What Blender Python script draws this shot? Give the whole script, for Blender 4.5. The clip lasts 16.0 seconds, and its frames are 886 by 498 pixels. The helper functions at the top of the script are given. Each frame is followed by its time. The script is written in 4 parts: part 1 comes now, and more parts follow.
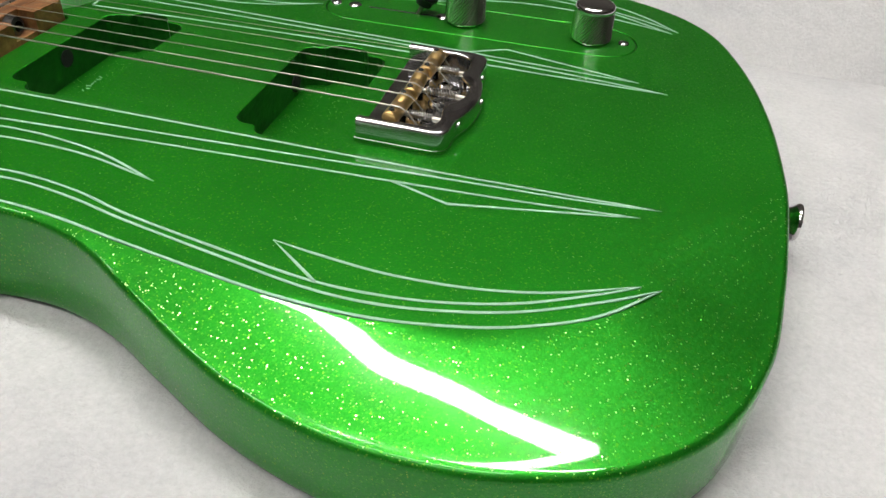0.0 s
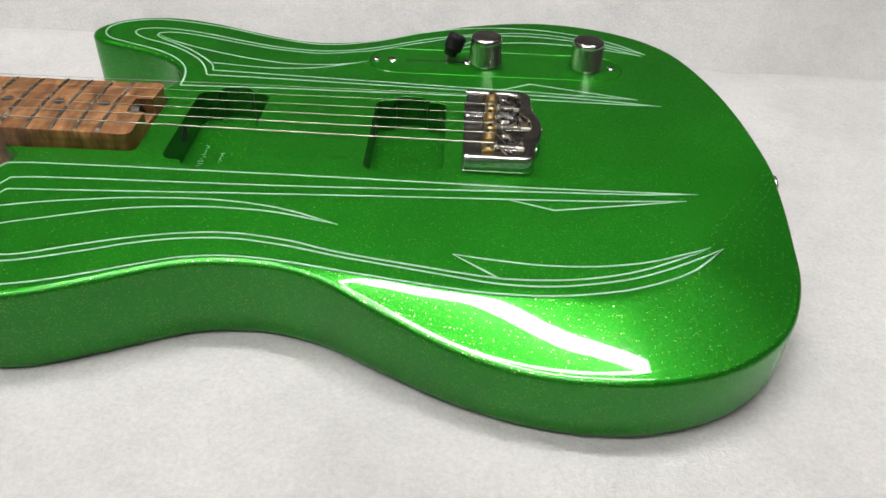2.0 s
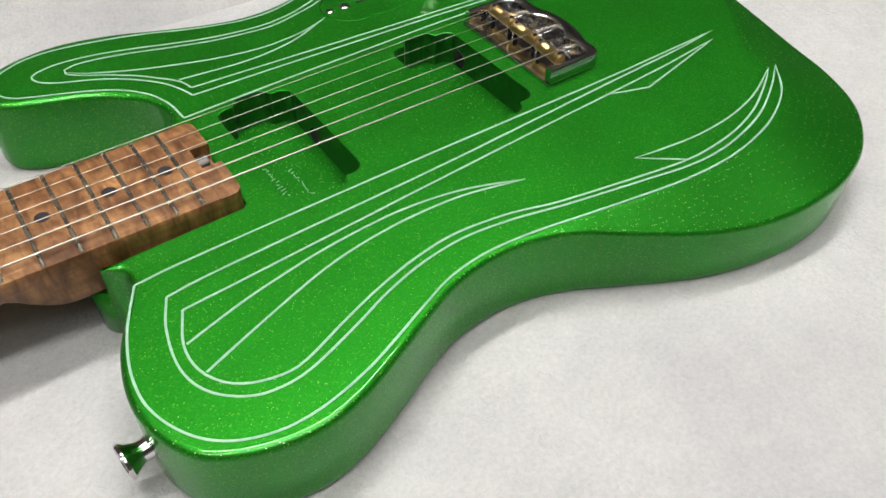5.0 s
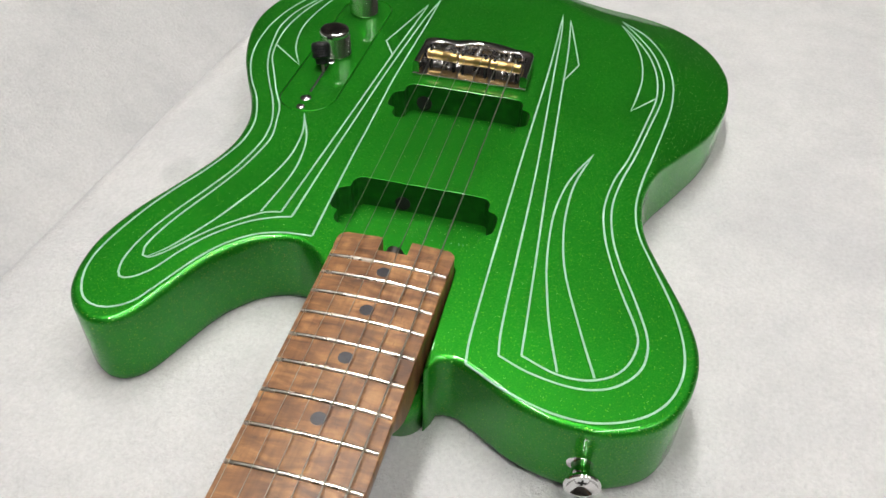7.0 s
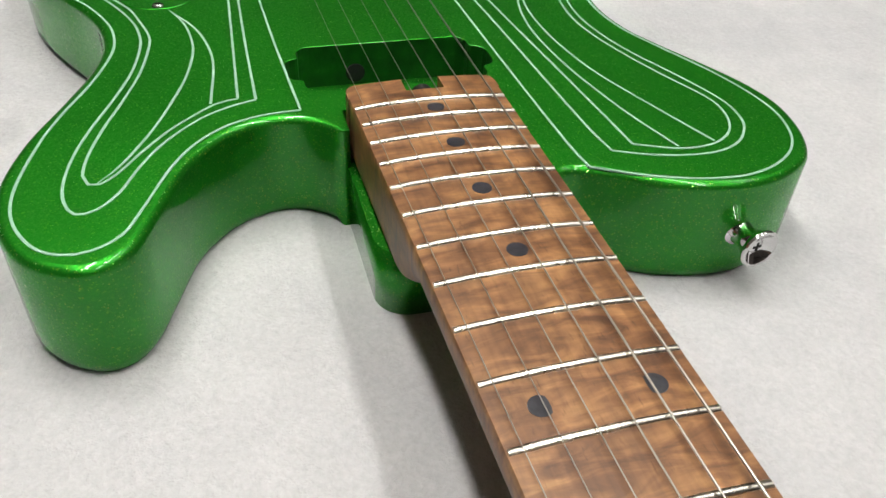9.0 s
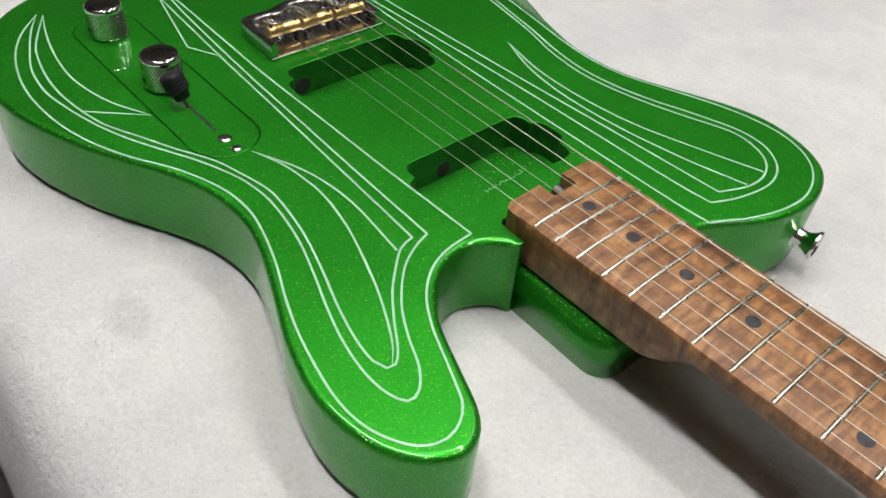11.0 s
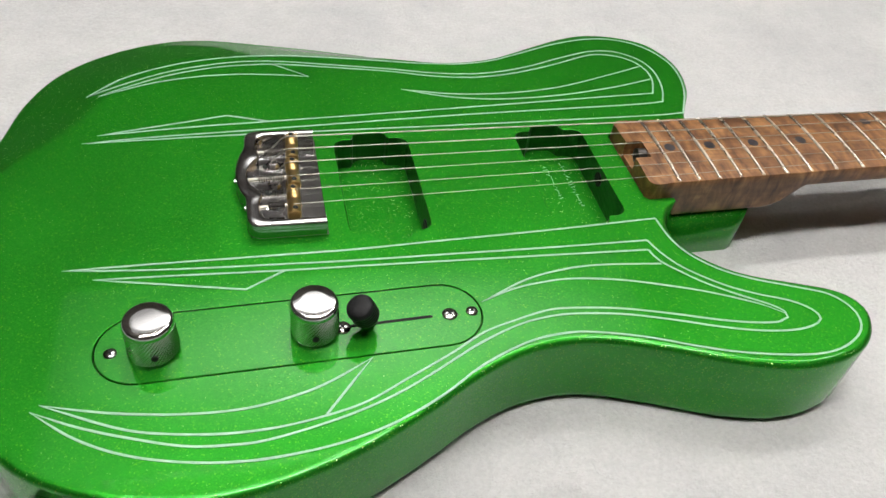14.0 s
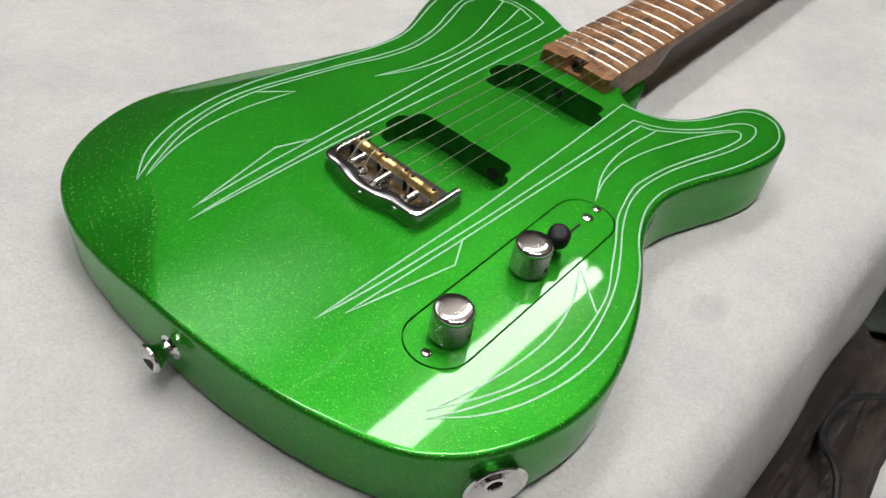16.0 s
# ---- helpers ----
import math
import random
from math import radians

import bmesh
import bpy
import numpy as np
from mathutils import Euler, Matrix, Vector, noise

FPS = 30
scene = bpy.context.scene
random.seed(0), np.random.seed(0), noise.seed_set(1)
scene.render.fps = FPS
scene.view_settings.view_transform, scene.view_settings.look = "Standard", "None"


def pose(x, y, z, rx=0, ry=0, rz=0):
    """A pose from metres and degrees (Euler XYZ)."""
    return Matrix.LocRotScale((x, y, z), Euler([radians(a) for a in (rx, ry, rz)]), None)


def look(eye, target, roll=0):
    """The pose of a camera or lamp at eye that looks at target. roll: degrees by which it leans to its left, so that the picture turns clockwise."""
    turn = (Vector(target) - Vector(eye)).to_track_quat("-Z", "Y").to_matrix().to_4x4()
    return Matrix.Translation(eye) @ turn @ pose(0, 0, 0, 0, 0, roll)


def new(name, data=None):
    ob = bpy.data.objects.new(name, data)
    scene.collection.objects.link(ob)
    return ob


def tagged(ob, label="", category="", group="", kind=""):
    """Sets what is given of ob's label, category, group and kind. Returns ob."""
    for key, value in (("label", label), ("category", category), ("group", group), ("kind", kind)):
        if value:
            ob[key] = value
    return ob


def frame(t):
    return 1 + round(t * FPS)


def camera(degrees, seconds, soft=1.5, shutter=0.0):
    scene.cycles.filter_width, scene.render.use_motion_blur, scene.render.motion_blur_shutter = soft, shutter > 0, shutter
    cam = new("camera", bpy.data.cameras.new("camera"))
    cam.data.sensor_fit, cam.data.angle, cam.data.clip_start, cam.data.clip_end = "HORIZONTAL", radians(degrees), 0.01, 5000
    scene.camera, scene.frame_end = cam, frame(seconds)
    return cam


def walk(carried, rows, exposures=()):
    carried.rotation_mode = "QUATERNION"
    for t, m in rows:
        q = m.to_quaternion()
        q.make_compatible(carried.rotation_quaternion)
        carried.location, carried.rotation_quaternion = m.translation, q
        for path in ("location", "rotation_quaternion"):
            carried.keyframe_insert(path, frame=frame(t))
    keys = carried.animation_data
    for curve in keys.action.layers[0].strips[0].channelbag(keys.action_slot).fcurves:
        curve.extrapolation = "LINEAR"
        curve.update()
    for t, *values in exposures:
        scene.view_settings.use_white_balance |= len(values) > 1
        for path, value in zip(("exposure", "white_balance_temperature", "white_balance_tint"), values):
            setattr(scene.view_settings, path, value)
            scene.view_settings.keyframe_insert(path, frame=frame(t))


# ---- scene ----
cam = camera(58.9, 16.0)
PATH = [
    (0, (0.084, -0.277, 0.201), (-0.259, 1.251, -1.044), 3.8),
    (0.5, (0.064, -0.295, 0.202), (-0.207, 1.257, -1.03), 3.4),
    (1, (0.041, -0.314, 0.21), (-0.135, 1.264, -1.006), 2.9),
    (1.5, (0.015, -0.341, 0.231), (-0.073, 1.245, -0.983), 2.8),
    (2, (-0.014, -0.366, 0.257), (-0.024, 1.209, -0.976), 2.9),
    (2.5, (-0.056, -0.381, 0.267), (0.003, 1.175, -0.987), 3.2),
    (3, (-0.097, -0.372, 0.276), (0.085, 1.155, -1.003), 2.4),
    (3.2, (-0.11, -0.373, 0.273), (0.122, 1.13, -1.026), 1.9),
    (5.3, (-0.285, -0.265, 0.281), (0.595, 0.804, -1.163), 1.3),
    (5.5, (-0.304, -0.262, 0.286), (0.601, 0.8, -1.146), 0.3),
    (6, (-0.337, -0.24, 0.292), (0.753, 0.705, -1.093), 0.4),
    (6.5, (-0.41, -0.169, 0.297), (0.918, 0.497, -1.042), 1.5),
    (7, (-0.441, -0.081, 0.301), (1.006, 0.244, -1.04), 2.3),
    (7.5, (-0.467, -0.063, 0.251), (1.058, 0.207, -1.014), 3.4),
    (7.7, (-0.449, -0.074, 0.217), (0.819, 0.169, -0.794), 4.6),
    (8, (-0.442, -0.072, 0.173), (1.118, 0.19, -1.05), 4.9),
    (8.2, (-0.440, -0.051, 0.177), (0.843, 0.041, -0.842), 4.5),
    (8.5, (-0.444, -0.019, 0.182), (0.829, -0.094, -0.849), 3.6),
    (9, (-0.435, 0.073, 0.190), (0.778, -0.329, -0.838), 3.6),
    (9.2, (-0.414, 0.127, 0.213), (0.718, -0.438, -0.830), 3.6),
    (10.25, (-0.37, 0.195, 0.236), (0.85, -0.705, -1.078), 4.4),
    (11.3, (-0.296, 0.233, 0.276), (0.463, -0.641, -0.887), 5.5),
    (11.5, (-0.245, 0.235, 0.274), (0.441, -0.672, -0.908), 5.9),
    (12, (-0.152, 0.250, 0.252), (0.393, -0.706, -0.963), 9.0),
    (12.1, (-0.145, 0.253, 0.251), (0.390, -0.707, -0.966), 9.2),
    (12.2, (-0.138, 0.254, 0.250), (0.373, -0.718, -0.968), 9.6),
    (12.3, (-0.125, 0.239, 0.255), (0.331, -0.763, -0.960), 9.7),
    (12.4, (-0.109, 0.230, 0.259), (0.277, -0.810, -0.949), 10.0),
    (12.5, (-0.096, 0.233, 0.267), (0.287, -1.073, -1.199), 10.1),
    (13, (-0.072, 0.287, 0.271), (0.122, -1.079, -1.177), 8.4),
    (13.5, (-0.04, 0.308, 0.274), (-0.158, -1.123, -1.117), 7.9),
    (14, (0.02, 0.311, 0.298), (-0.415, -1.077, -1.075), 7.6),
    (14.5, (0.103, 0.316, 0.302), (-0.641, -0.958, -1.048), 8.7),
    (15, (0.164, 0.312, 0.316), (-0.736, -0.849, -1.04), 9.9),
    (15.2, (0.19, 0.31, 0.335), (-0.764, -0.794, -1.034), 10.0),
    (15.5, (0.218, 0.302, 0.337), (-0.821, -0.725, -1.029), 9.5),
    (16, (0.269, 0.228, 0.318), (-0.937, -0.613, -1.038), 9.6),
]
walk(cam, [(t, look(eye, target, roll)) for t, eye, target, roll in PATH], exposures=[(0.0, -0.11), (13.0, -0.11), (14.5, -0.19), (16.0, -0.26)])

# ---------------------------------------------------------------- light
world = bpy.data.worlds.new("room_dark")
world.use_nodes = True
world.node_tree.nodes["Background"].inputs[0].default_value = (0.8, 0.85, 0.9, 1)
world.node_tree.nodes["Background"].inputs[1].default_value = 0.004
scene.world = world

LAMP_POWER = 36.5  # radiance of the tubes
PANEL_POWER = 5.6
T = 0.045          # height of the guitar's top over the cloth
CEIL = 1.62
FLOOR = -0.88


# ---------------------------------------------------------------- materials
def mat(name, rough=0.5, metal=0.0, colour=(0.5, 0.5, 0.5)):
    m = bpy.data.materials.new(name)
    m.use_nodes = True
    b = m.node_tree.nodes["Principled BSDF"]
    b.inputs["Base Color"].default_value = (*colour, 1)
    b.inputs["Roughness"].default_value = rough
    b.inputs["Metallic"].default_value = metal
    return m, m.node_tree.nodes, m.node_tree.links, b


def node(ns, kind, **inputs):
    n = ns.new(kind)
    for k, v in inputs.items():
        n.inputs[k.replace("_", " ")].default_value = v
    return n


def ramp(ns, *stops):
    r = ns.new("ShaderNodeValToRGB")
    el = r.color_ramp.elements
    while len(el) < len(stops):
        el.new(0.5)
    for e, (p, c) in zip(el, stops):
        e.position, e.color = p, (*c, 1) if len(c) == 3 else c
    return r


def mixc(ns, ls, fac, a, b, blend="MIX"):
    m = ns.new("ShaderNodeMix")
    m.data_type, m.blend_type = "RGBA", blend
    for sock, v in ((m.inputs[0], fac), (m.inputs[6], a), (m.inputs[7], b)):
        if isinstance(v, bpy.types.NodeSocket):
            ls.new(v, sock)
        elif isinstance(v, tuple):
            sock.default_value = (*v, 1)
        else:
            sock.default_value = v
    return m.outputs[2]


def sparkle_paint(name, lumps=0.0):
    """Candy green lacquer over metal flake, lumpy where it lies on rough wood."""
    m, ns, ls, b = mat(name)
    tc = ns.new("ShaderNodeTexCoord")
    geo = ns.new("ShaderNodeNewGeometry")
    # fine flake bed
    v1 = node(ns, "ShaderNodeTexVoronoi", Scale=2000.0)
    ls.new(tc.outputs["Object"], v1.inputs["Vector"])
    # sparse coarse flakes
    v2 = node(ns, "ShaderNodeTexVoronoi", Scale=1100.0)
    ls.new(tc.outputs["Object"], v2.inputs["Vector"])
    sep = ns.new("ShaderNodeSeparateColor")
    ls.new(v2.outputs["Color"], sep.inputs[0])
    big = node(ns, "ShaderNodeMath")
    big.operation = "GREATER_THAN"
    big.inputs[1].default_value = 0.75
    ls.new(sep.outputs[2], big.inputs[0])
    near = node(ns, "ShaderNodeMath")
    near.operation = "LESS_THAN"
    near.inputs[1].default_value = 0.29
    ls.new(v2.outputs["Distance"], near.inputs[0])
    fl = node(ns, "ShaderNodeMath")
    fl.operation = "MULTIPLY"
    ls.new(big.outputs[0], fl.inputs[0])
    ls.new(near.outputs[0], fl.inputs[1])

    def tilt(col, amount):
        s = ns.new("ShaderNodeVectorMath")
        s.operation = "SUBTRACT"
        s.inputs[1].default_value = (0.5, 0.5, 0.5)
        ls.new(col, s.inputs[0])
        k = ns.new("ShaderNodeVectorMath")
        k.operation = "SCALE"
        k.inputs["Scale"].default_value = amount
        ls.new(s.outputs[0], k.inputs[0])
        return k.outputs[0]

    t1, t2 = tilt(v1.outputs["Color"], FLAKE_FINE), tilt(v2.outputs["Color"], FLAKE_BIG)
    # most flakes lie nearly flat, a few stand well up
    lean = node(ns, "ShaderNodeMapRange")
    lean.inputs[1].default_value, lean.inputs[2].default_value = 0.75, 1.0
    lean.inputs[3].default_value, lean.inputs[4].default_value = 0.62, 1.0
    ls.new(sep.outputs[2], lean.inputs[0])
    cube = node(ns, "ShaderNodeMath")
    cube.operation = "POWER"
    cube.inputs[1].default_value = 1.6
    ls.new(lean.outputs[0], cube.inputs[0])
    lay = ns.new("ShaderNodeVectorMath")
    lay.operation = "SCALE"
    ls.new(t2, lay.inputs[0])
    ls.new(cube.outputs[0], lay.inputs["Scale"])
    t2 = lay.outputs[0]
    pick = ns.new("ShaderNodeMix")
    pick.data_type = "VECTOR"
    ls.new(fl.outputs[0], pick.inputs[0])
    ls.new(t1, pick.inputs[4])
    ls.new(t2, pick.inputs[5])
    add = ns.new("ShaderNodeVectorMath")
    add.operation = "ADD"
    ls.new(geo.outputs["Normal"], add.inputs[0])
    ls.new(pick.outputs[1], add.inputs[1])
    if lumps:
        grain = node(ns, "ShaderNodeTexNoise", Scale=240.0, Detail=4.0)
        along = ns.new("ShaderNodeMapping")
        along.inputs["Scale"].default_value = (1.0, 0.4, 1.0)
        ls.new(tc.outputs["Object"], along.inputs[0])
        ls.new(along.outputs[0], grain.inputs["Vector"])
        rough = node(ns, "ShaderNodeBump", Strength=lumps, Distance=0.0008)
        ls.new(grain.outputs[0], rough.inputs["Height"])
        ls.new(rough.outputs[0], add.inputs[0])
        ls.new(rough.outputs[0], b.inputs["Coat Normal"])
    nrm = ns.new("ShaderNodeVectorMath")
    nrm.operation = "NORMALIZE"
    ls.new(add.outputs[0], nrm.inputs[0])
    ls.new(nrm.outputs[0], b.inputs["Normal"])
    # colour: deep green bed, each fine flake a little greener or yellower
    s1 = ns.new("ShaderNodeSeparateColor")
    ls.new(v1.outputs["Color"], s1.inputs[0])
    bed = ramp(ns, (0.0, (0.012, 0.200, 0.012)), (0.7, (0.017, 0.228, 0.014)), (0.95, (0.028, 0.250, 0.015)), (1.0, (0.10, 0.36, 0.018)))
    ls.new(s1.outputs[0], bed.inputs[0])
    cloud = node(ns, "ShaderNodeTexNoise", Scale=14.0, Detail=3.0)
    ls.new(tc.outputs["Object"], cloud.inputs["Vector"])
    cr = ramp(ns, (0.35, (0.86, 0.86, 0.86)), (0.7, (1.05, 1.05, 1.05)))
    ls.new(cloud.outputs[0], cr.inputs[0])
    c = mixc(ns, ls, 1.0, bed.outputs[0], cr.outputs[0], "MULTIPLY")
    hue = ramp(ns, (0.0, (0.045, 0.29, 0.025)), (0.4, (0.09, 0.31, 0.045)), (0.75, (0.12, 0.32, 0.045)), (1.0, (0.19, 0.32, 0.03)))
    ls.new(sep.outputs[1], hue.inputs[0])
    c = mixc(ns, ls, fl.outputs[0], c, hue.outputs[0])
    # painted lamp glints: half the coarse flakes go pale, on upward faces only
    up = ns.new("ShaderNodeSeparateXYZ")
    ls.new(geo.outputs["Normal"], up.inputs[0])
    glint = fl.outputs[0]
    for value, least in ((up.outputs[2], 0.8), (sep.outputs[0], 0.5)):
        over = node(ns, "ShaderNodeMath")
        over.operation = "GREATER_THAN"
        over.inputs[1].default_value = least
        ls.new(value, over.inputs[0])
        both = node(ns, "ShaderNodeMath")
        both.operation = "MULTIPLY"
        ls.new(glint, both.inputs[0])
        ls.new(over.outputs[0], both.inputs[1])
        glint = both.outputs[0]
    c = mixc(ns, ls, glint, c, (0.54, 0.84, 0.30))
    ls.new(c, b.inputs["Base Color"])
    mt = node(ns, "ShaderNodeMapRange")
    mt.inputs[3].default_value, mt.inputs[4].default_value = 0.78, 1.0
    ls.new(fl.outputs[0], mt.inputs[0])
    ls.new(mt.outputs[0], b.inputs["Metallic"])
    r = node(ns, "ShaderNodeMapRange")
    r.inputs[3].default_value, r.inputs[4].default_value = 0.44, 0.30
    ls.new(fl.outputs[0], r.inputs[0])
    ls.new(r.outputs[0], b.inputs["Roughness"])
    b.inputs["Specular Tint"].default_value = (0.10, 0.9, 0.10, 1)
    b.inputs["Specular IOR Level"].default_value = 0.2
    b.inputs["Coat Weight"].default_value = 1.0
    b.inputs["Coat Roughness"].default_value = 0.035
    b.inputs["Coat IOR"].default_value = 1.36
    return m


def shaded_green(name):
    """The coat on the routed pockets' walls: streaky, lumpy, its green darkened for shade."""
    m, ns, ls, b = mat(name, 0.5)
    tc = ns.new("ShaderNodeTexCoord")
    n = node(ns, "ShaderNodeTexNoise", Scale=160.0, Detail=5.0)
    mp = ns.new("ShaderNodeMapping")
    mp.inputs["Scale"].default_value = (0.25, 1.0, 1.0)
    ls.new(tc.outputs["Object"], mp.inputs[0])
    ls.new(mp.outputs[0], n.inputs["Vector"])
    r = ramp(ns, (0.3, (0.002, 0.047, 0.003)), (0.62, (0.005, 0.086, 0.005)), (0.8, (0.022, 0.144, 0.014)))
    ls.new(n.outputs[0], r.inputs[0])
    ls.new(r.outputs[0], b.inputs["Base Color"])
    # cutter chatter: shallow arcs under thick lacquer
    wv = node(ns, "ShaderNodeTexWave", Scale=90.0, Distortion=9.0, Detail=3.0)
    wv.wave_type = "RINGS"
    ls.new(tc.outputs["Object"], wv.inputs["Vector"])
    lump = node(ns, "ShaderNodeTexNoise", Scale=330.0, Detail=4.0)
    ls.new(tc.outputs["Object"], lump.inputs["Vector"])
    b1 = node(ns, "ShaderNodeBump", Strength=0.05, Distance=0.0005)
    ls.new(wv.outputs[1], b1.inputs["Height"])
    bp = node(ns, "ShaderNodeBump", Strength=0.35, Distance=0.0007)
    ls.new(lump.outputs[0], bp.inputs["Height"])
    ls.new(b1.outputs[0], bp.inputs["Normal"])
    ls.new(bp.outputs[0], b.inputs["Normal"])
    b.inputs["Metallic"].default_value = 0.1
    b.inputs["Roughness"].default_value = 0.36
    b.inputs["Coat Weight"].default_value = 0.12
    b.inputs["Coat Roughness"].default_value = 0.12
    ls.new(bp.outputs[0], b.inputs["Coat Normal"])
    return m


def roasted_maple():
    """Roasted maple: narrow wavering figure across the neck, blotches, dark flecks along it."""
    m, ns, ls, b = mat("roasted_flame_maple", 0.42)
    tc = ns.new("ShaderNodeTexCoord")

    def tex(sx, sy, scale, detail, distort=0.0, rough=0.55):
        mp = ns.new("ShaderNodeMapping")
        mp.inputs["Scale"].default_value = (sx, sy, sy)
        ls.new(tc.outputs["Object"], mp.inputs[0])
        n = node(ns, "ShaderNodeTexNoise", Scale=scale, Detail=detail, Distortion=distort, Roughness=rough)
        ls.new(mp.outputs[0], n.inputs["Vector"])
        return n.outputs[0]

    flame = tex(1.0, 0.30, 210.0, 4.0, 0.7)
    blot = tex(0.6, 1.0, 75.0, 4.0, 0.4)
    grain = tex(0.08, 1.0, 420.0, 6.0)
    fleck = tex(0.22, 1.0, 900.0, 2.0)
    r = ramp(ns, (0.30, (0.090, 0.036, 0.013)), (0.48, (0.20, 0.090, 0.033)), (0.68, (0.36, 0.182, 0.068)))
    ls.new(flame, r.inputs[0])
    bl = ramp(ns, (0.30, (0.52, 0.47, 0.43)), (0.55, (0.96, 0.95, 0.94)), (0.75, (1.12, 1.12, 1.10)))
    ls.new(blot, bl.inputs[0])
    c = mixc(ns, ls, 0.85, r.outputs[0], bl.outputs[0], "MULTIPLY")
    g = ramp(ns, (0.34, (0.66, 0.62, 0.58)), (0.58, (1.0, 1.0, 1.0)))
    ls.new(grain, g.inputs[0])
    c = mixc(ns, ls, 0.7, c, g.outputs[0], "MULTIPLY")
    f = ramp(ns, (0.26, (0.45, 0.40, 0.36)), (0.36, (1.0, 1.0, 1.0)))
    ls.new(fleck, f.inputs[0])
    c = mixc(ns, ls, 0.6, c, f.outputs[0], "MULTIPLY")
    ls.new(c, b.inputs["Base Color"])
    rr = node(ns, "ShaderNodeMapRange")
    rr.inputs[3].default_value, rr.inputs[4].default_value = 0.36, 0.52
    ls.new(flame, rr.inputs[0])
    ls.new(rr.outputs[0], b.inputs["Roughness"])
    bp = node(ns, "ShaderNodeBump", Strength=0.14, Distance=0.0004)
    ls.new(grain, bp.inputs["Height"])
    ls.new(bp.outputs[0], b.inputs["Normal"])
    return m


def metal(name, colour, rough, wear=0.06, scale=90.0):
    m, ns, ls, b = mat(name, rough, 1.0, colour)
    tc = ns.new("ShaderNodeTexCoord")
    n = node(ns, "ShaderNodeTexNoise", Scale=scale, Detail=4.0)
    ls.new(tc.outputs["Object"], n.inputs["Vector"])
    r = node(ns, "ShaderNodeMapRange")
    r.inputs[3].default_value, r.inputs[4].default_value = max(0.02, rough - wear), rough + wear
    ls.new(n.outputs[0], r.inputs[0])
    ls.new(r.outputs[0], b.inputs["Roughness"])
    return m


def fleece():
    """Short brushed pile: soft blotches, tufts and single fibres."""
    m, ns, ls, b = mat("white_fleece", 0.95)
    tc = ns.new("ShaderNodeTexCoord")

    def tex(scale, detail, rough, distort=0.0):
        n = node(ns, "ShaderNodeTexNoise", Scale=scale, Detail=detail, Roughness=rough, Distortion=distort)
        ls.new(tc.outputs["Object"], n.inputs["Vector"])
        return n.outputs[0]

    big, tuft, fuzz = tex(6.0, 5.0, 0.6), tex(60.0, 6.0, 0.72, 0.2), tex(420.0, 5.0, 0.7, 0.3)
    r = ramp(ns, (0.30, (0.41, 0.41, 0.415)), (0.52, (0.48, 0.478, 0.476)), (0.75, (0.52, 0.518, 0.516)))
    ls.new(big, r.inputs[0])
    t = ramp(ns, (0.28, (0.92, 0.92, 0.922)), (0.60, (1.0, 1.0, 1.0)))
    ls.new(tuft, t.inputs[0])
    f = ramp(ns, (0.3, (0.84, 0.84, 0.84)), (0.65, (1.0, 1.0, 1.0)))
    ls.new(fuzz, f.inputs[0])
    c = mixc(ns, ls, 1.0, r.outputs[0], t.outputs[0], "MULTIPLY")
    # one faint grey smudge beside the waist
    off = ns.new("ShaderNodeMapping")
    off.inputs["Location"].default_value = (0.093 / 0.017, -0.169 / 0.012, 0.0)
    off.inputs["Scale"].default_value = (1 / 0.017, 1 / 0.012, 0.0)
    ls.new(tc.outputs["Object"], off.inputs[0])
    blob = ns.new("ShaderNodeTexGradient")
    blob.gradient_type = "SPHERICAL"
    ls.new(off.outputs[0], blob.inputs[0])
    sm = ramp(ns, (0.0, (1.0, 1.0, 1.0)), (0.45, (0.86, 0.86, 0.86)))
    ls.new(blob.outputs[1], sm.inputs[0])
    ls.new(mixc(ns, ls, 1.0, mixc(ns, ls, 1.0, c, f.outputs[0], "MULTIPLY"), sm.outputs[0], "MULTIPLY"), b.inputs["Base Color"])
    last = None
    for src, strength, dist in ((fuzz, 0.5, 0.0013), (tuft, 0.6, 0.004)):
        bp = node(ns, "ShaderNodeBump", Strength=strength, Distance=dist)
        ls.new(src, bp.inputs["Height"])
        if last is not None:
            ls.new(last, bp.inputs["Normal"])
        last = bp.outputs[0]
    ls.new(last, b.inputs["Normal"])
    b.inputs["Sheen Weight"].default_value = 0.10
    b.inputs["Specular IOR Level"].default_value = 0.1
    return m


def mottled(name, a, c, scale, rough=0.8, bump=0.3, dist=0.002):
    m, ns, ls, b = mat(name, rough)
    tc = ns.new("ShaderNodeTexCoord")
    n = node(ns, "ShaderNodeTexNoise", Scale=scale, Detail=6.0, Roughness=0.6)
    ls.new(tc.outputs["Object"], n.inputs["Vector"])
    r = ramp(ns, (0.35, a), (0.65, c))
    ls.new(n.outputs[0], r.inputs[0])
    ls.new(r.outputs[0], b.inputs["Base Color"])
    bp = node(ns, "ShaderNodeBump", Strength=bump, Distance=dist)
    ls.new(n.outputs[0], bp.inputs["Height"])
    ls.new(bp.outputs[0], b.inputs["Normal"])
    return m


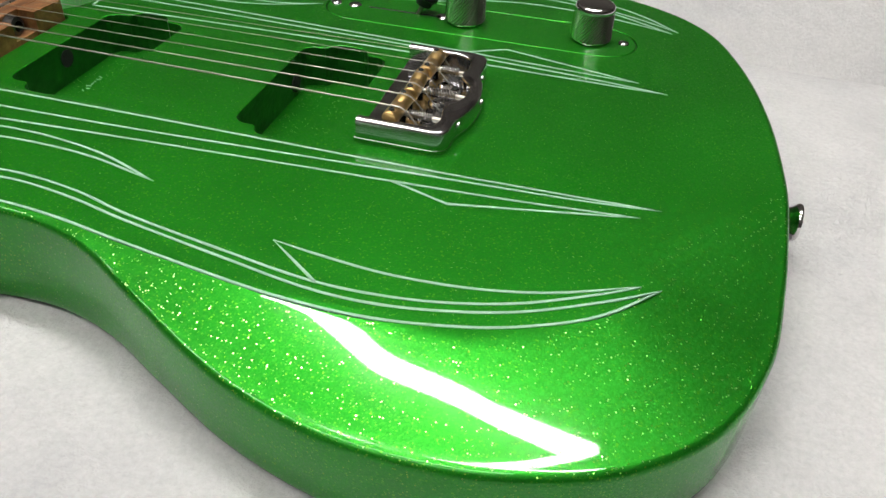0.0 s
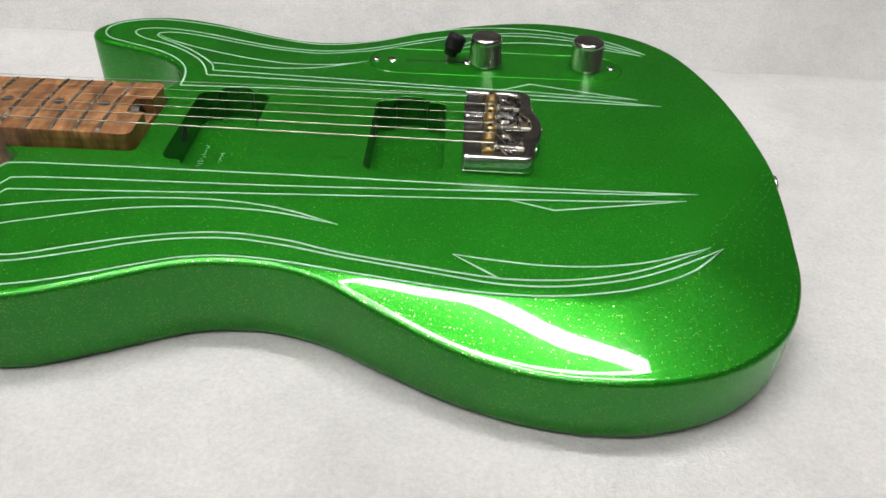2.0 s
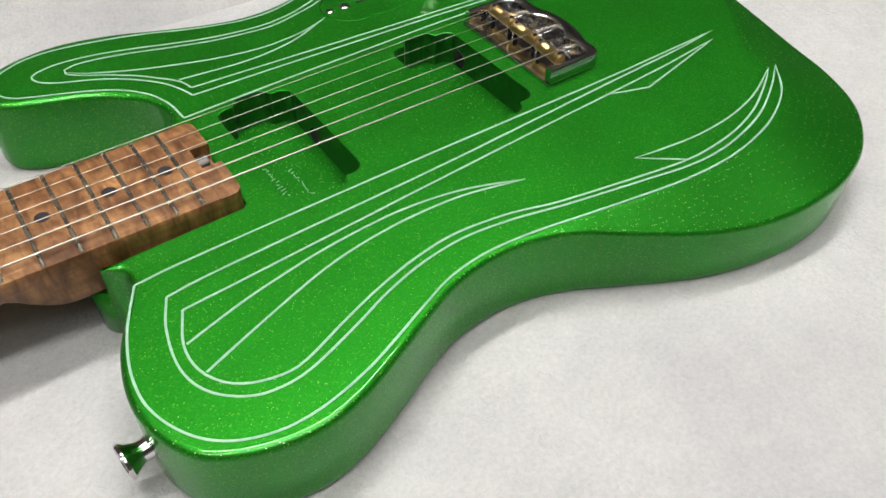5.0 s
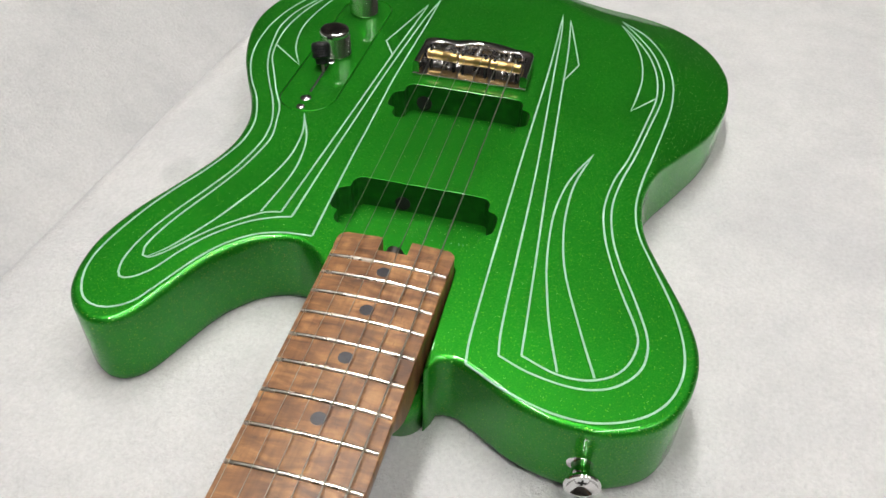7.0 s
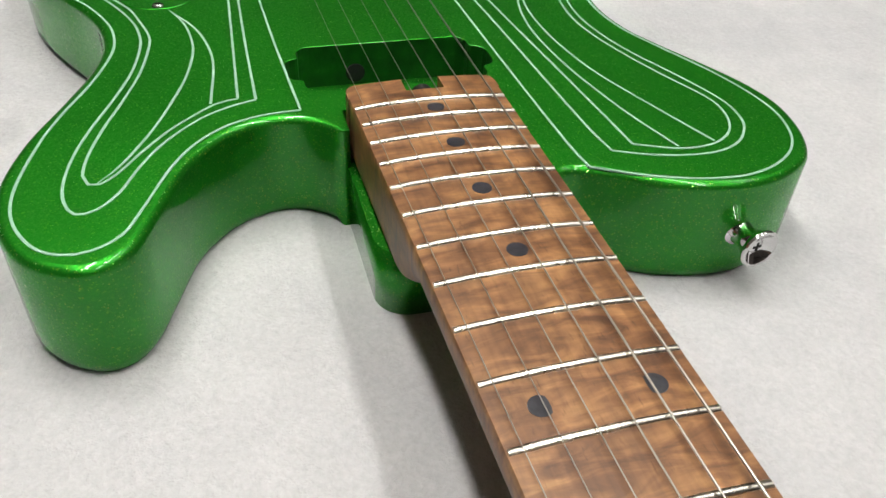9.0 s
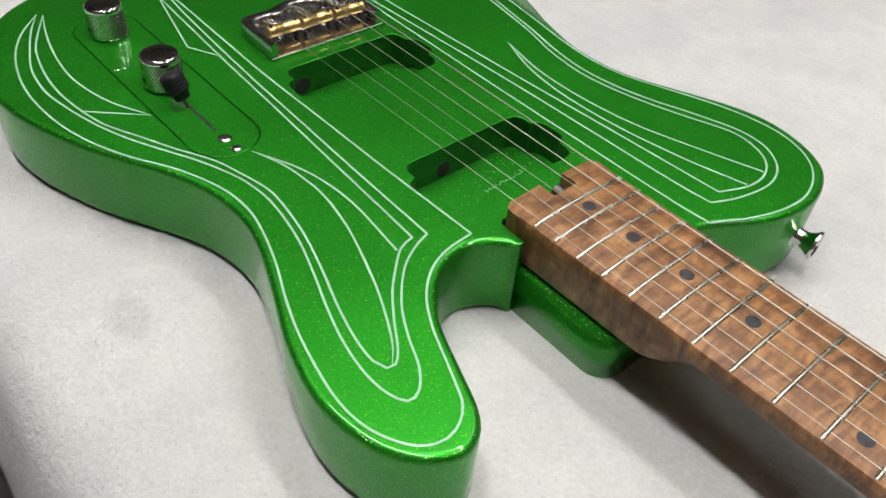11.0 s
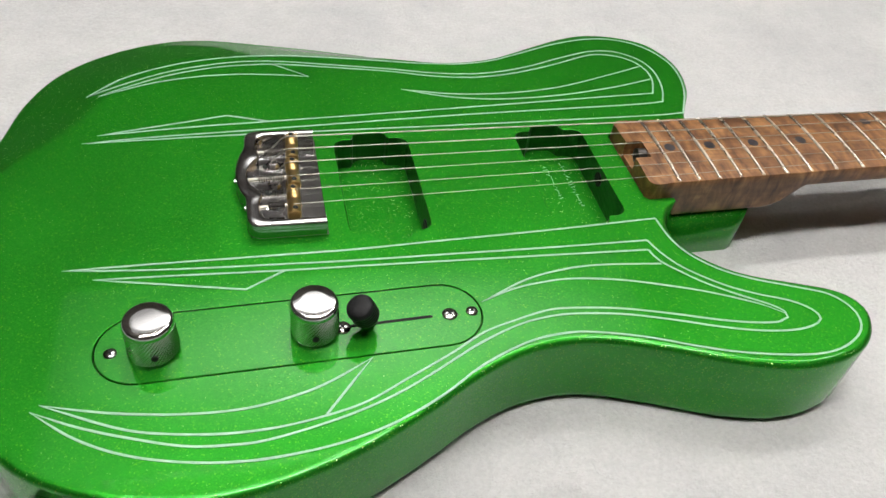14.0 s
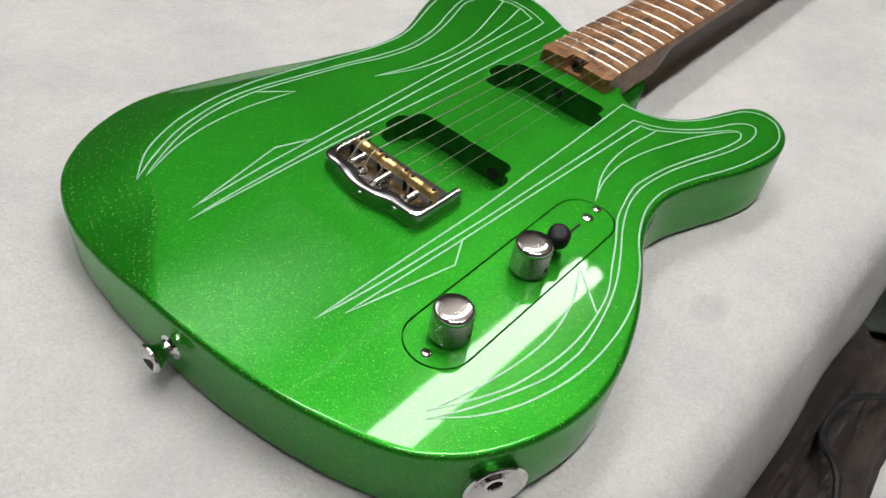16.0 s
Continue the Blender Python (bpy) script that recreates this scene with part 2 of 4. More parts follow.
FLAKE_FINE, FLAKE_BIG = 0.14, 0.95
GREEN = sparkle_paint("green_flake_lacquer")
POCKET = shaded_green("shaded_green_pocket_walls")
POCKET_FLOOR = sparkle_paint("green_flake_pocket_floor", 0.3)
MAPLE = roasted_maple()
CHROME = metal("polished_chrome", (0.68, 0.67, 0.67), 0.07)
CAST = metal("worn_cast_chrome", (0.58, 0.575, 0.58), 0.15)
KNURL = metal("knurled_nickel", (0.50, 0.49, 0.47), 0.24)
BRASS = metal("brass", (0.58, 0.40, 0.16), 0.36, 0.1)
FRETWIRE = metal("nickel_fret_wire", (0.70, 0.66, 0.58), 0.27)
STEEL = metal("steel_string", (0.31, 0.30, 0.26), 0.42)
GUNMETAL = metal("dark_steel", (0.09, 0.085, 0.08), 0.4)
STRIPE = mottled("mint_white_enamel", (0.22, 0.41, 0.28), (0.29, 0.48, 0.35), 300.0, 0.3, 0.05, 0.0003)
BLACK = mottled("black_plastic", (0.006, 0.006, 0.007), (0.012, 0.012, 0.013), 200.0, 0.5)
BLACK.node_tree.nodes["Principled BSDF"].inputs["Specular IOR Level"].default_value = 0.18
DARK = mottled("dark_hole", (0.004, 0.006, 0.004), (0.010, 0.012, 0.010), 90.0, 0.9)
INLAY = mottled("dark_inlay", (0.018, 0.018, 0.022), (0.035, 0.035, 0.042), 350.0, 0.3, 0.05)
BONE = mottled("bone_nut", (0.62, 0.57, 0.46), (0.72, 0.68, 0.58), 200.0, 0.45)
CHALK = mottled("pale_marker", (0.14, 0.40, 0.18), (0.32, 0.58, 0.36), 900.0, 0.7)
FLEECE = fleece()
WALL = mottled("painted_wall", (0.10, 0.088, 0.078), (0.15, 0.135, 0.12), 3.0, 0.85, 0.1)
CEILING = mottled("brown_ceiling_boards", (0.30, 0.27, 0.24), (0.42, 0.38, 0.35), 5.0, 0.9, 0.1)
BOARDS = mottled("dark_floor", (0.030, 0.020, 0.014), (0.060, 0.042, 0.030), 9.0, 0.6)
CLOTH_BROWN = mottled("dark_brown_cloth", (0.010, 0.007, 0.006), (0.030, 0.021, 0.016), 24.0, 0.9, 0.6, 0.004)
CLOTH_GREEN = mottled("dark_green_cloth", (0.010, 0.014, 0.011), (0.026, 0.034, 0.027), 30.0, 0.9, 0.6, 0.004)


def glowing(name, colour, strength):
    m = bpy.data.materials.new(name)
    m.use_nodes = True
    t = m.node_tree
    t.nodes.remove(t.nodes["Principled BSDF"])
    em = t.nodes.new("ShaderNodeEmission")
    em.inputs[0].default_value, em.inputs[1].default_value = (*colour, 1), strength
    t.links.new(em.outputs[0], t.nodes["Material Output"].inputs[0])
    return m


TUBE = glowing("glowing_tube", (1.0, 0.985, 0.95), LAMP_POWER * 0.86)
TUBE_BRIGHT = glowing("bright_tube", (1.0, 0.985, 0.95), LAMP_POWER * 1.86)
PANEL = glowing("frosted_panel", (1.0, 0.98, 0.95), PANEL_POWER)
pn = PANEL.node_tree
ptc = pn.nodes.new("ShaderNodeTexCoord")
psc = pn.nodes.new("ShaderNodeVectorMath")
psc.operation = "MULTIPLY"
psc.inputs[1].default_value = (1.12, 3.2, 0.0)
pgr = pn.nodes.new("ShaderNodeTexGradient")
pgr.gradient_type = "SPHERICAL"
pmul = pn.nodes.new("ShaderNodeMath")
pmul.operation = "MULTIPLY"
pmul.inputs[1].default_value = PANEL_POWER
pn.links.new(ptc.outputs["Object"], psc.inputs[0])
pn.links.new(psc.outputs[0], pgr.inputs[0])
pn.links.new(pgr.outputs[1], pmul.inputs[0])
padd = pn.nodes.new("ShaderNodeMath")
padd.inputs[1].default_value = 0.5
pn.links.new(pmul.outputs[0], padd.inputs[0])
pn.links.new(padd.outputs[0], pn.nodes["Emission"].inputs[1])
WHITE_METAL = mottled("white_enamelled_steel", (0.70, 0.70, 0.69), (0.76, 0.76, 0.75), 30.0, 0.4, 0.05)


# ---------------------------------------------------------------- mesh helpers
def part(name, bm, material, parent, label="", smooth=True, sharp=40):
    me = bpy.data.meshes.new(name)
    bmesh.ops.recalc_face_normals(bm, faces=bm.faces)
    if smooth:
        for f in bm.faces:
            f.smooth = True
        for e in bm.edges:
            if len(e.link_faces) == 2 and e.calc_face_angle(0) > radians(sharp):
                e.smooth = False
    bm.to_mesh(me)
    bm.free()
    me.materials.append(material)
    ob = new(name, me)
    if parent is not None:
        ob.parent = parent
    if label:
        ob["label"] = label
    return ob


def loop_face(bm, a, b):
    n = len(a)
    return [bm.faces.new((a[i], a[(i + 1) % n], b[(i + 1) % n], b[i])) for i in range(n)]


def prism(bm, pts, z0, z1, chamfer=0.0):
    """A closed prism over plan points, with chamfered top edge."""
    rings = [[bm.verts.new((x, y, z0)) for x, y in pts]]
    if chamfer:
        rings.append([bm.verts.new((x, y, z1 - chamfer)) for x, y in pts])
        rings.append([bm.verts.new((x, y, z1)) for x, y in inset(pts, chamfer)])
    else:
        rings.append([bm.verts.new((x, y, z1)) for x, y in pts])
    for a, b in zip(rings, rings[1:]):
        loop_face(bm, a, b)
    bm.faces.new(rings[0][::-1])
    bm.faces.new(rings[-1])


def area2(p):
    return sum(p[i - 1][0] * p[i][1] - p[i][0] * p[i - 1][1] for i in range(len(p)))


def normals(p):
    """Inward normals of a closed plan loop."""
    s = 1.0 if area2(p) > 0 else -1.0
    out = []
    for i in range(len(p)):
        a, b, c = p[i - 1], p[i], p[(i + 1) % len(p)]
        t1, t2 = Vector((b[0] - a[0], b[1] - a[1])).normalized(), Vector((c[0] - b[0], c[1] - b[1])).normalized()
        t = t1 + t2
        t = t.normalized() if t.length > 1e-6 else t1
        n = Vector((-t.y, t.x)) * s
        k = max(0.5, n.dot(Vector((-t1.y, t1.x)) * s))
        out.append(n / k)
    return out


def inset(p, d):
    return [(x + n.x * d, y + n.y * d) for (x, y), n in zip(p, normals(p))]


def curve(pts, step=0.004, closed=False):
    """Points along a smooth curve through the given plan points."""
    P = [Vector(q) for q in pts]
    n = len(P)
    out = []
    for i in range(n if closed else n - 1):
        p1, p2 = P[i], P[(i + 1) % n]
        p0 = P[i - 1] if (closed or i > 0) else p1 * 2 - p2
        p3 = P[(i + 2) % n] if (closed or i + 2 < n) else p2 * 2 - p1
        k = max(1, int((p2 - p1).length / step))
        for j in range(k):
            u = j / k
            out.append(0.5 * (2 * p1 + (p2 - p0) * u + (2 * p0 - 5 * p1 + 4 * p2 - p3) * u * u + (3 * p1 - p0 - 3 * p2 + p3) * u ** 3))
    if not closed:
        out.append(P[-1])
    return [tuple(v) for v in out]


def mm(text):
    """Plan points from 'x,y x,y ...' in millimetres."""
    return [tuple(float(v) / 1000 for v in q.split(",")) for q in text.split()]


def rounded(x0, y0, x1, y1, r, k=5):
    out = []
    for cx, cy, a in ((x1 - r, y1 - r, 0), (x0 + r, y1 - r, 90), (x0 + r, y0 + r, 180), (x1 - r, y0 + r, 270)):
        for j in range(k + 1):
            t = radians(a + 90 * j / k)
            out.append((cx + r * math.cos(t), cy + r * math.sin(t)))
    return out


def lathe(bm, profile, seg=32, m=Matrix.Identity(4)):
    """Turned body: profile of (radius, height) from the axis outwards and back."""
    rings = []
    for r, h in profile:
        if r < 1e-6:
            rings.append([bm.verts.new(m @ Vector((0, 0, h)))])
        else:
            rings.append([bm.verts.new(m @ Vector((r * math.cos(2 * math.pi * i / seg), r * math.sin(2 * math.pi * i / seg), h))) for i in range(seg)])
    for a, b in zip(rings, rings[1:]):
        if len(a) == 1 and len(b) == 1:
            continue
        for i in range(seg):
            j = (i + 1) % seg
            if len(a) == 1:
                bm.faces.new((a[0], b[i], b[j]))
            elif len(b) == 1:
                bm.faces.new((a[i], a[j], b[0]))
            else:
                bm.faces.new((a[i], a[j], b[j], b[i]))


def tube(bm, pts, r, seg=8):
    """A round wire through 3D points, closed at both ends."""
    P = [Vector(p) for p in pts]
    rings = []
    for i, p in enumerate(P):
        d = (P[min(i + 1, len(P) - 1)] - P[max(i - 1, 0)]).normalized()
        up = Vector((0, 0, 1)) if abs(d.z) < 0.9 else Vector((0, 1, 0))
        u = d.cross(up).normalized()
        v = u.cross(d)
        rings.append([bm.verts.new(p + (u * math.cos(2 * math.pi * k / seg) + v * math.sin(2 * math.pi * k / seg)) * r) for k in range(seg)])
    for a, b in zip(rings, rings[1:]):
        loop_face(bm, a, b)
    bm.faces.new(rings[0][::-1])
    bm.faces.new(rings[-1])


def box(bm, x0, y0, z0, x1, y1, z1, bevel=0.0):
    g = bmesh.ops.create_cube(bm, size=1.0)["verts"]
    for v in g:
        v.co = Vector((x0 + (v.co.x + 0.5) * (x1 - x0), y0 + (v.co.y + 0.5) * (y1 - y0), z0 + (v.co.z + 0.5) * (z1 - z0)))
    if bevel:
        es = list({e for v in g for e in v.link_edges})
        bmesh.ops.bevel(bm, geom=es, offset=bevel, segments=2, affect="EDGES")


def smooth01(a, b, x):
    t = min(1.0, max(0.0, (x - a) / (b - a)))
    return t * t * (3 - 2 * t)


# ---------------------------------------------------------------- room and table
def slab(name, x0, y0, z0, x1, y1, z1, material):
    bm = bmesh.new()
    box(bm, x0, y0, z0, x1, y1, z1)
    return tagged(part(name, bm, material, None, smooth=False), kind="structure")


slab("floor", -3.2, -2.9, FLOOR - 0.1, 2.8, 2.6, FLOOR, BOARDS)
slab("ceiling", -3.2, -2.9, CEIL + 0.03, 2.8, 2.6, CEIL + 0.13, CEILING)
slab("wall_north", -3.2, 2.6, FLOOR, 2.8, 2.72, CEIL + 0.03, WALL)
slab("wall_south", -3.2, -3.02, FLOOR, 2.8, -2.9, CEIL + 0.03, WALL)
slab("wall_west", -3.32, -3.02, FLOOR, -3.2, 2.72, CEIL + 0.03, WALL)
slab("wall_east", 2.8, -3.02, FLOOR, 2.92, 2.72, CEIL + 0.03, WALL)


def ceiling_light(x, y, length, glow):
    lamp = tagged(new("ceiling_light"), "long white twin-tube strip light, lit, under the ceiling", "lamp")
    lamp.location = (x, y, CEIL + 0.03)
    bm = bmesh.new()
    box(bm, -length / 2 - 0.03, -0.045, -0.035, length / 2 + 0.03, 0.045, 0.0, 0.006)
    part("housing", bm, WHITE_METAL, lamp, smooth=False)
    for s in (-0.030, 0.030):
        bm = bmesh.new()
        tube(bm, [(-length / 2, s, -0.055), (0, s, -0.055), (length / 2, s, -0.055)], 0.027, 12)
        part("tube", bm, glow, lamp, "glowing fluorescent tube")
        for e in (-1, 1):
            bm = bmesh.new()
            box(bm, e * length / 2 - 0.012, s - 0.014, -0.07, e * length / 2 + 0.012, s + 0.014, -0.03, 0.003)
            part("socket", bm, WHITE_METAL, lamp, smooth=False)
    return lamp


ceiling_light(-0.62, -0.50, 2.08, TUBE)
ceiling_light(-0.03, 0.22, 1.30, TUBE_BRIGHT)


def panel_light(x, y, lx, ly):
    lamp = tagged(new("panel_light"), "dim frosted panel light under the ceiling", "lamp")
    lamp.location = (x, y, CEIL + 0.03)
    bm = bmesh.new()
    prism(bm, rounded(-lx / 2 - 0.02, -ly / 2 - 0.02, lx / 2 + 0.02, ly / 2 + 0.02, 0.02), -0.03, 0.0)
    part("frame", bm, WHITE_METAL, lamp, smooth=False)
    bm = bmesh.new()
    prism(bm, rounded(-lx / 2, -ly / 2, lx / 2, ly / 2, 0.02), -0.045, -0.03)
    part("diffuser", bm, PANEL, lamp, "softly glowing frosted diffuser", smooth=False)


panel_light(-0.26, -1.15, 1.76, 0.62)

EDGE = 0.196   # where the cloth turns down over the table's edge
LOW = -0.12    # the shelf between table and bench


def cloth_z(x, y):
    w = noise.noise(Vector((x * 5, y * 5, 3.1))) * 0.0028 + noise.noise(Vector((x * 14, y * 14, 7.7))) * 0.0011
    # long soft creases
    for cx, cy, a, amp, wid in ((0.28, 0.10, 62, 0.006, 0.012), (0.36, -0.05, 75, 0.004, 0.016), (-0.38, 0.30, 20, 0.004, 0.02), (-0.10, -0.33, 8, 0.003, 0.02), (-0.42, -0.22, 60, 0.003, 0.02)):
        ca, sa = math.cos(radians(a)), math.sin(radians(a))
        d = -(x - cx) * sa + (y - cy) * ca + 0.02 * noise.noise(Vector((x * 7, y * 7, cx)))
        s = (x - cx) * ca + (y - cy) * sa
        w += amp * math.exp(-(d / wid) ** 2) * math.exp(-(s / 0.16) ** 2)
    # pressed flat under the body
    r = max(abs(x + 0.05) / 0.26, abs(y) / 0.20)
    return w * smooth01(0.85, 1.25, r) - 0.0006


def fleece_cloth():
    bm = bmesh.new()
    xs = [-1.5 + 0.0125 * i for i in range(225)]
    ys = [EDGE - 1.85 + 0.0125 * i for i in range(149)]
    rows = []
    for y in ys:
        rows.append([bm.verts.new((x, y, cloth_z(x, y))) for x in xs])
    y0 = ys[-1]
    # turn over the table's edge and hang down to the hem
    prof = []
    for k in range(1, 11):
        a = radians(72 * k / 10)
        prof.append((y0 + 0.026 * math.sin(a), -0.026 * (1 - math.cos(a))))
    ya, za = prof[-1]
    for k in range(1, 9):
        prof.append((ya + 0.0022 * k, za + (LOW + 0.004 - za) * k / 8))
    for py, pz in prof:
        rows.append([bm.verts.new((x, py + 0.005 * noise.noise(Vector((x * 9, pz * 6, 1.0))) * smooth01(0, -0.05, pz), pz + cloth_z(x, y0) * smooth01(-0.03, 0, pz))) for x in xs])
    # the edge runs a little askew to the guitar
    for row in rows:
        for v in row:
            v.co.y -= 0.02 * max(-0.6, min(0.6, v.co.x)) * smooth01(0.05, EDGE, v.co.y)
    for a, b in zip(rows, rows[1:]):
        for i in range(len(xs) - 1):
            bm.faces.new((a[i], a[i + 1], b[i + 1], b[i]))
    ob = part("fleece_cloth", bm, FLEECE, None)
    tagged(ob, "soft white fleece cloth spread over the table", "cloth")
    so = ob.modifiers.new("thick", "SOLIDIFY")
    so.thickness, so.offset = 0.003, -1
    # a second cloth on the bench beyond
    bm = bmesh.new()
    rows = []
    for k in range(60):
        y = 0.296 + 0.012 * k if k < 20 else 0.536 + 0.03 * (k - 20)
        z = LOW + 0.008 + (-0.002 - LOW - 0.008) * (0.35 * smooth01(0.29, 0.46, y) + 0.65 * min(1.0, max(0.0, (y - 0.296) / 0.15)))
        rows.append([bm.verts.new((x, y, z + 0.004 * noise.noise(Vector((x * 8, y * 8, 5.0))))) for x in xs[::3]])
    for a, b in zip(rows, rows[1:]):
        for i in range(len(a) - 1):
            bm.faces.new((a[i], a[i + 1], b[i + 1], b[i]))
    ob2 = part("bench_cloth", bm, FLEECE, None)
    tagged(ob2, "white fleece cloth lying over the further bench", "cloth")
    so = ob2.modifiers.new("thick", "SOLIDIFY")
    so.thickness, so.offset = 0.003, -1
    return ob


fleece_cloth()


def table():
    root = tagged(new("work_table"), "plain dark wooden work table under a white cloth", "table")
    bm = bmesh.new()
    box(bm, -1.45, -1.55, -0.045, 1.25, EDGE - 0.12, -0.012, 0.004)
    part("tabletop", bm, BOARDS, root, smooth=False)
    for x in (-1.35, 1.15):
        for y in (-1.45, EDGE - 0.20):
            bm = bmesh.new()
            box(bm, x - 0.035, y - 0.035, FLOOR, x + 0.035, y + 0.035, -0.045, 0.004)
            part("leg", bm, BOARDS, root, smooth=False)
    bench = tagged(new("low_bench"), "second bench with a low front shelf under the white cloth", "bench")
    bm = bmesh.new()
    box(bm, -1.45, EDGE + 0.036, LOW - 0.03, 1.25, 0.318, LOW - 0.006, 0.004)
    part("shelf", bm, BOARDS, bench, smooth=False)
    bm = bmesh.new()
    box(bm, -1.45, 0.50, LOW - 0.03, 1.25, 1.45, -0.018, 0.004)
    part("seat", bm, BOARDS, bench, smooth=False)
    for x in (-1.35, 1.15):
        for y in (EDGE + 0.14, 1.38):
            bm = bmesh.new()
            box(bm, x - 0.03, y - 0.03, FLOOR, x + 0.03, y + 0.03, LOW - 0.03, 0.004)
            part("leg", bm, BOARDS, bench, smooth=False)


table()

# ---------------------------------------------------------------- the guitar: body
guitar = tagged(new("electric_guitar"), "sparkling green electric guitar with mint pinstripes, lying on white fleece", "guitar")

EDGE_PLAN = mm("-240,-30 -233,-34 -231.5,-41 -236.5,-52 -247,-71 -252,-92 -250.5,-110 -243,-126 -232.5,-134.5 -218,-140 -201,-142 -183,-138.5 -162,-130 "
               "-140,-120 -125,-114.5 -108,-112 -88,-113 -65,-120 -40,-133 -10,-148 20,-157.5 48,-161 76,-158.5 106,-147 131,-125 146,-93 151.5,-60 "
               "153.5,-25 153,10 150,47 143,85 131,121 117,141 99,154.5 76,164 48,168.5 20,165.5 -12,155 -40,141 -60,129.5 -82,120.5 -105,117.5 "
               "-125,120.5 -150,129 -178,139.5 -205,144.5 -229,141 -244,132 -251.5,119 -249,108.5 -240.5,101.5 -225,95.5 -205,88 -192.5,80 -182.5,69 -178,55 -181.5,43 -191,33")
POCKET_PLAN = mm("-191,30.2 -185,30.1 -177,30 -175,28 -175,10 -175,-10 -175,-26 -177,-28.2 -190,-28.6 -205,-28.9 -222,-29.3 -240,-29.6")
CAVITIES = (-140.0, -38.6)
RIM = 0.0032


def cavity_plan(cx, grow=0.0):
    """Pickup pocket with an ear at each end, plan in metres."""
    g, y0, y1 = grow, -34.0, 40.5
    p = []
    for sx, sy in ((1, 1), (-1, 1), (-1, -1), (1, -1)):
        cy = y1 if sy > 0 else y0
        corner = [(20 + g, cy - sy * 6), (19.4 + g, cy - sy * 3), (17.5 + g, cy - sy * 1), (15 + g, cy + sy * g), (10.5 + g, cy + sy * g), (9.4 + g, cy + sy * (1.2 + g)),
                  (8.6 + g, cy + sy * (3.6 + g)), (6.5 + g, cy + sy * (5.4 + g)), (3.5, cy + sy * (6.0 + g))]
        if sx * sy < 0:
            corner.reverse()
        p += [((cx + sx * a) / 1000, b / 1000) for a, b in corner]
    return p


def stadium(ax, ay, bx, by, r, k=14):
    a, b = Vector((ax, ay)), Vector((bx, by))
    d = (b - a).normalized()
    th = math.atan2(d.y, d.x)
    out = [(b.x + r * math.cos(th - math.pi / 2 + math.pi * j / k), b.y + r * math.sin(th - math.pi / 2 + math.pi * j / k)) for j in range(k + 1)]
    out += [(a.x + r * math.cos(th + math.pi / 2 + math.pi * j / k), a.y + r * math.sin(th + math.pi / 2 + math.pi * j / k)) for j in range(k + 1)]
    return out


PLATE = (-0.0513, 0.0949, 0.0722, 0.0975)
PLATE_R = 0.0172


def contour(x, y, in_pocket):
    """Width, slope, onset and steepening of the forearm bevel at a point of the edge."""
    if in_pocket:
        return 0.0006, 0.0, 0.2, 0.0
    w = smooth01(-0.095, 0.034, x) * smooth01(0.005, -0.085, y)
    if y > 0 or x < -0.100:
        w = 0.0
    tail = smooth01(0.045, 0.115, x)
    width = 0.0008 + (0.036 + 0.012 * tail) * w
    base = (0.285 - 0.125 * smooth01(-0.03, 0.09, x)) / 0.95
    slope = base * min(1.0, w * 4) if w > 0 else 0.0
    return width, slope, 0.16 + 0.16 * tail, 0.125 / base


def bevel(s, width, slope, onset, grow):
    """Fall of the bevel at s (0: inner line, 1: edge): a plane with a rounded start."""
    n = 20
    return width * slope * s / n * sum(smooth01(0, onset, s * (k + 0.5) / n) * (0.95 + grow * s * (k + 0.5) / n) for k in range(n))


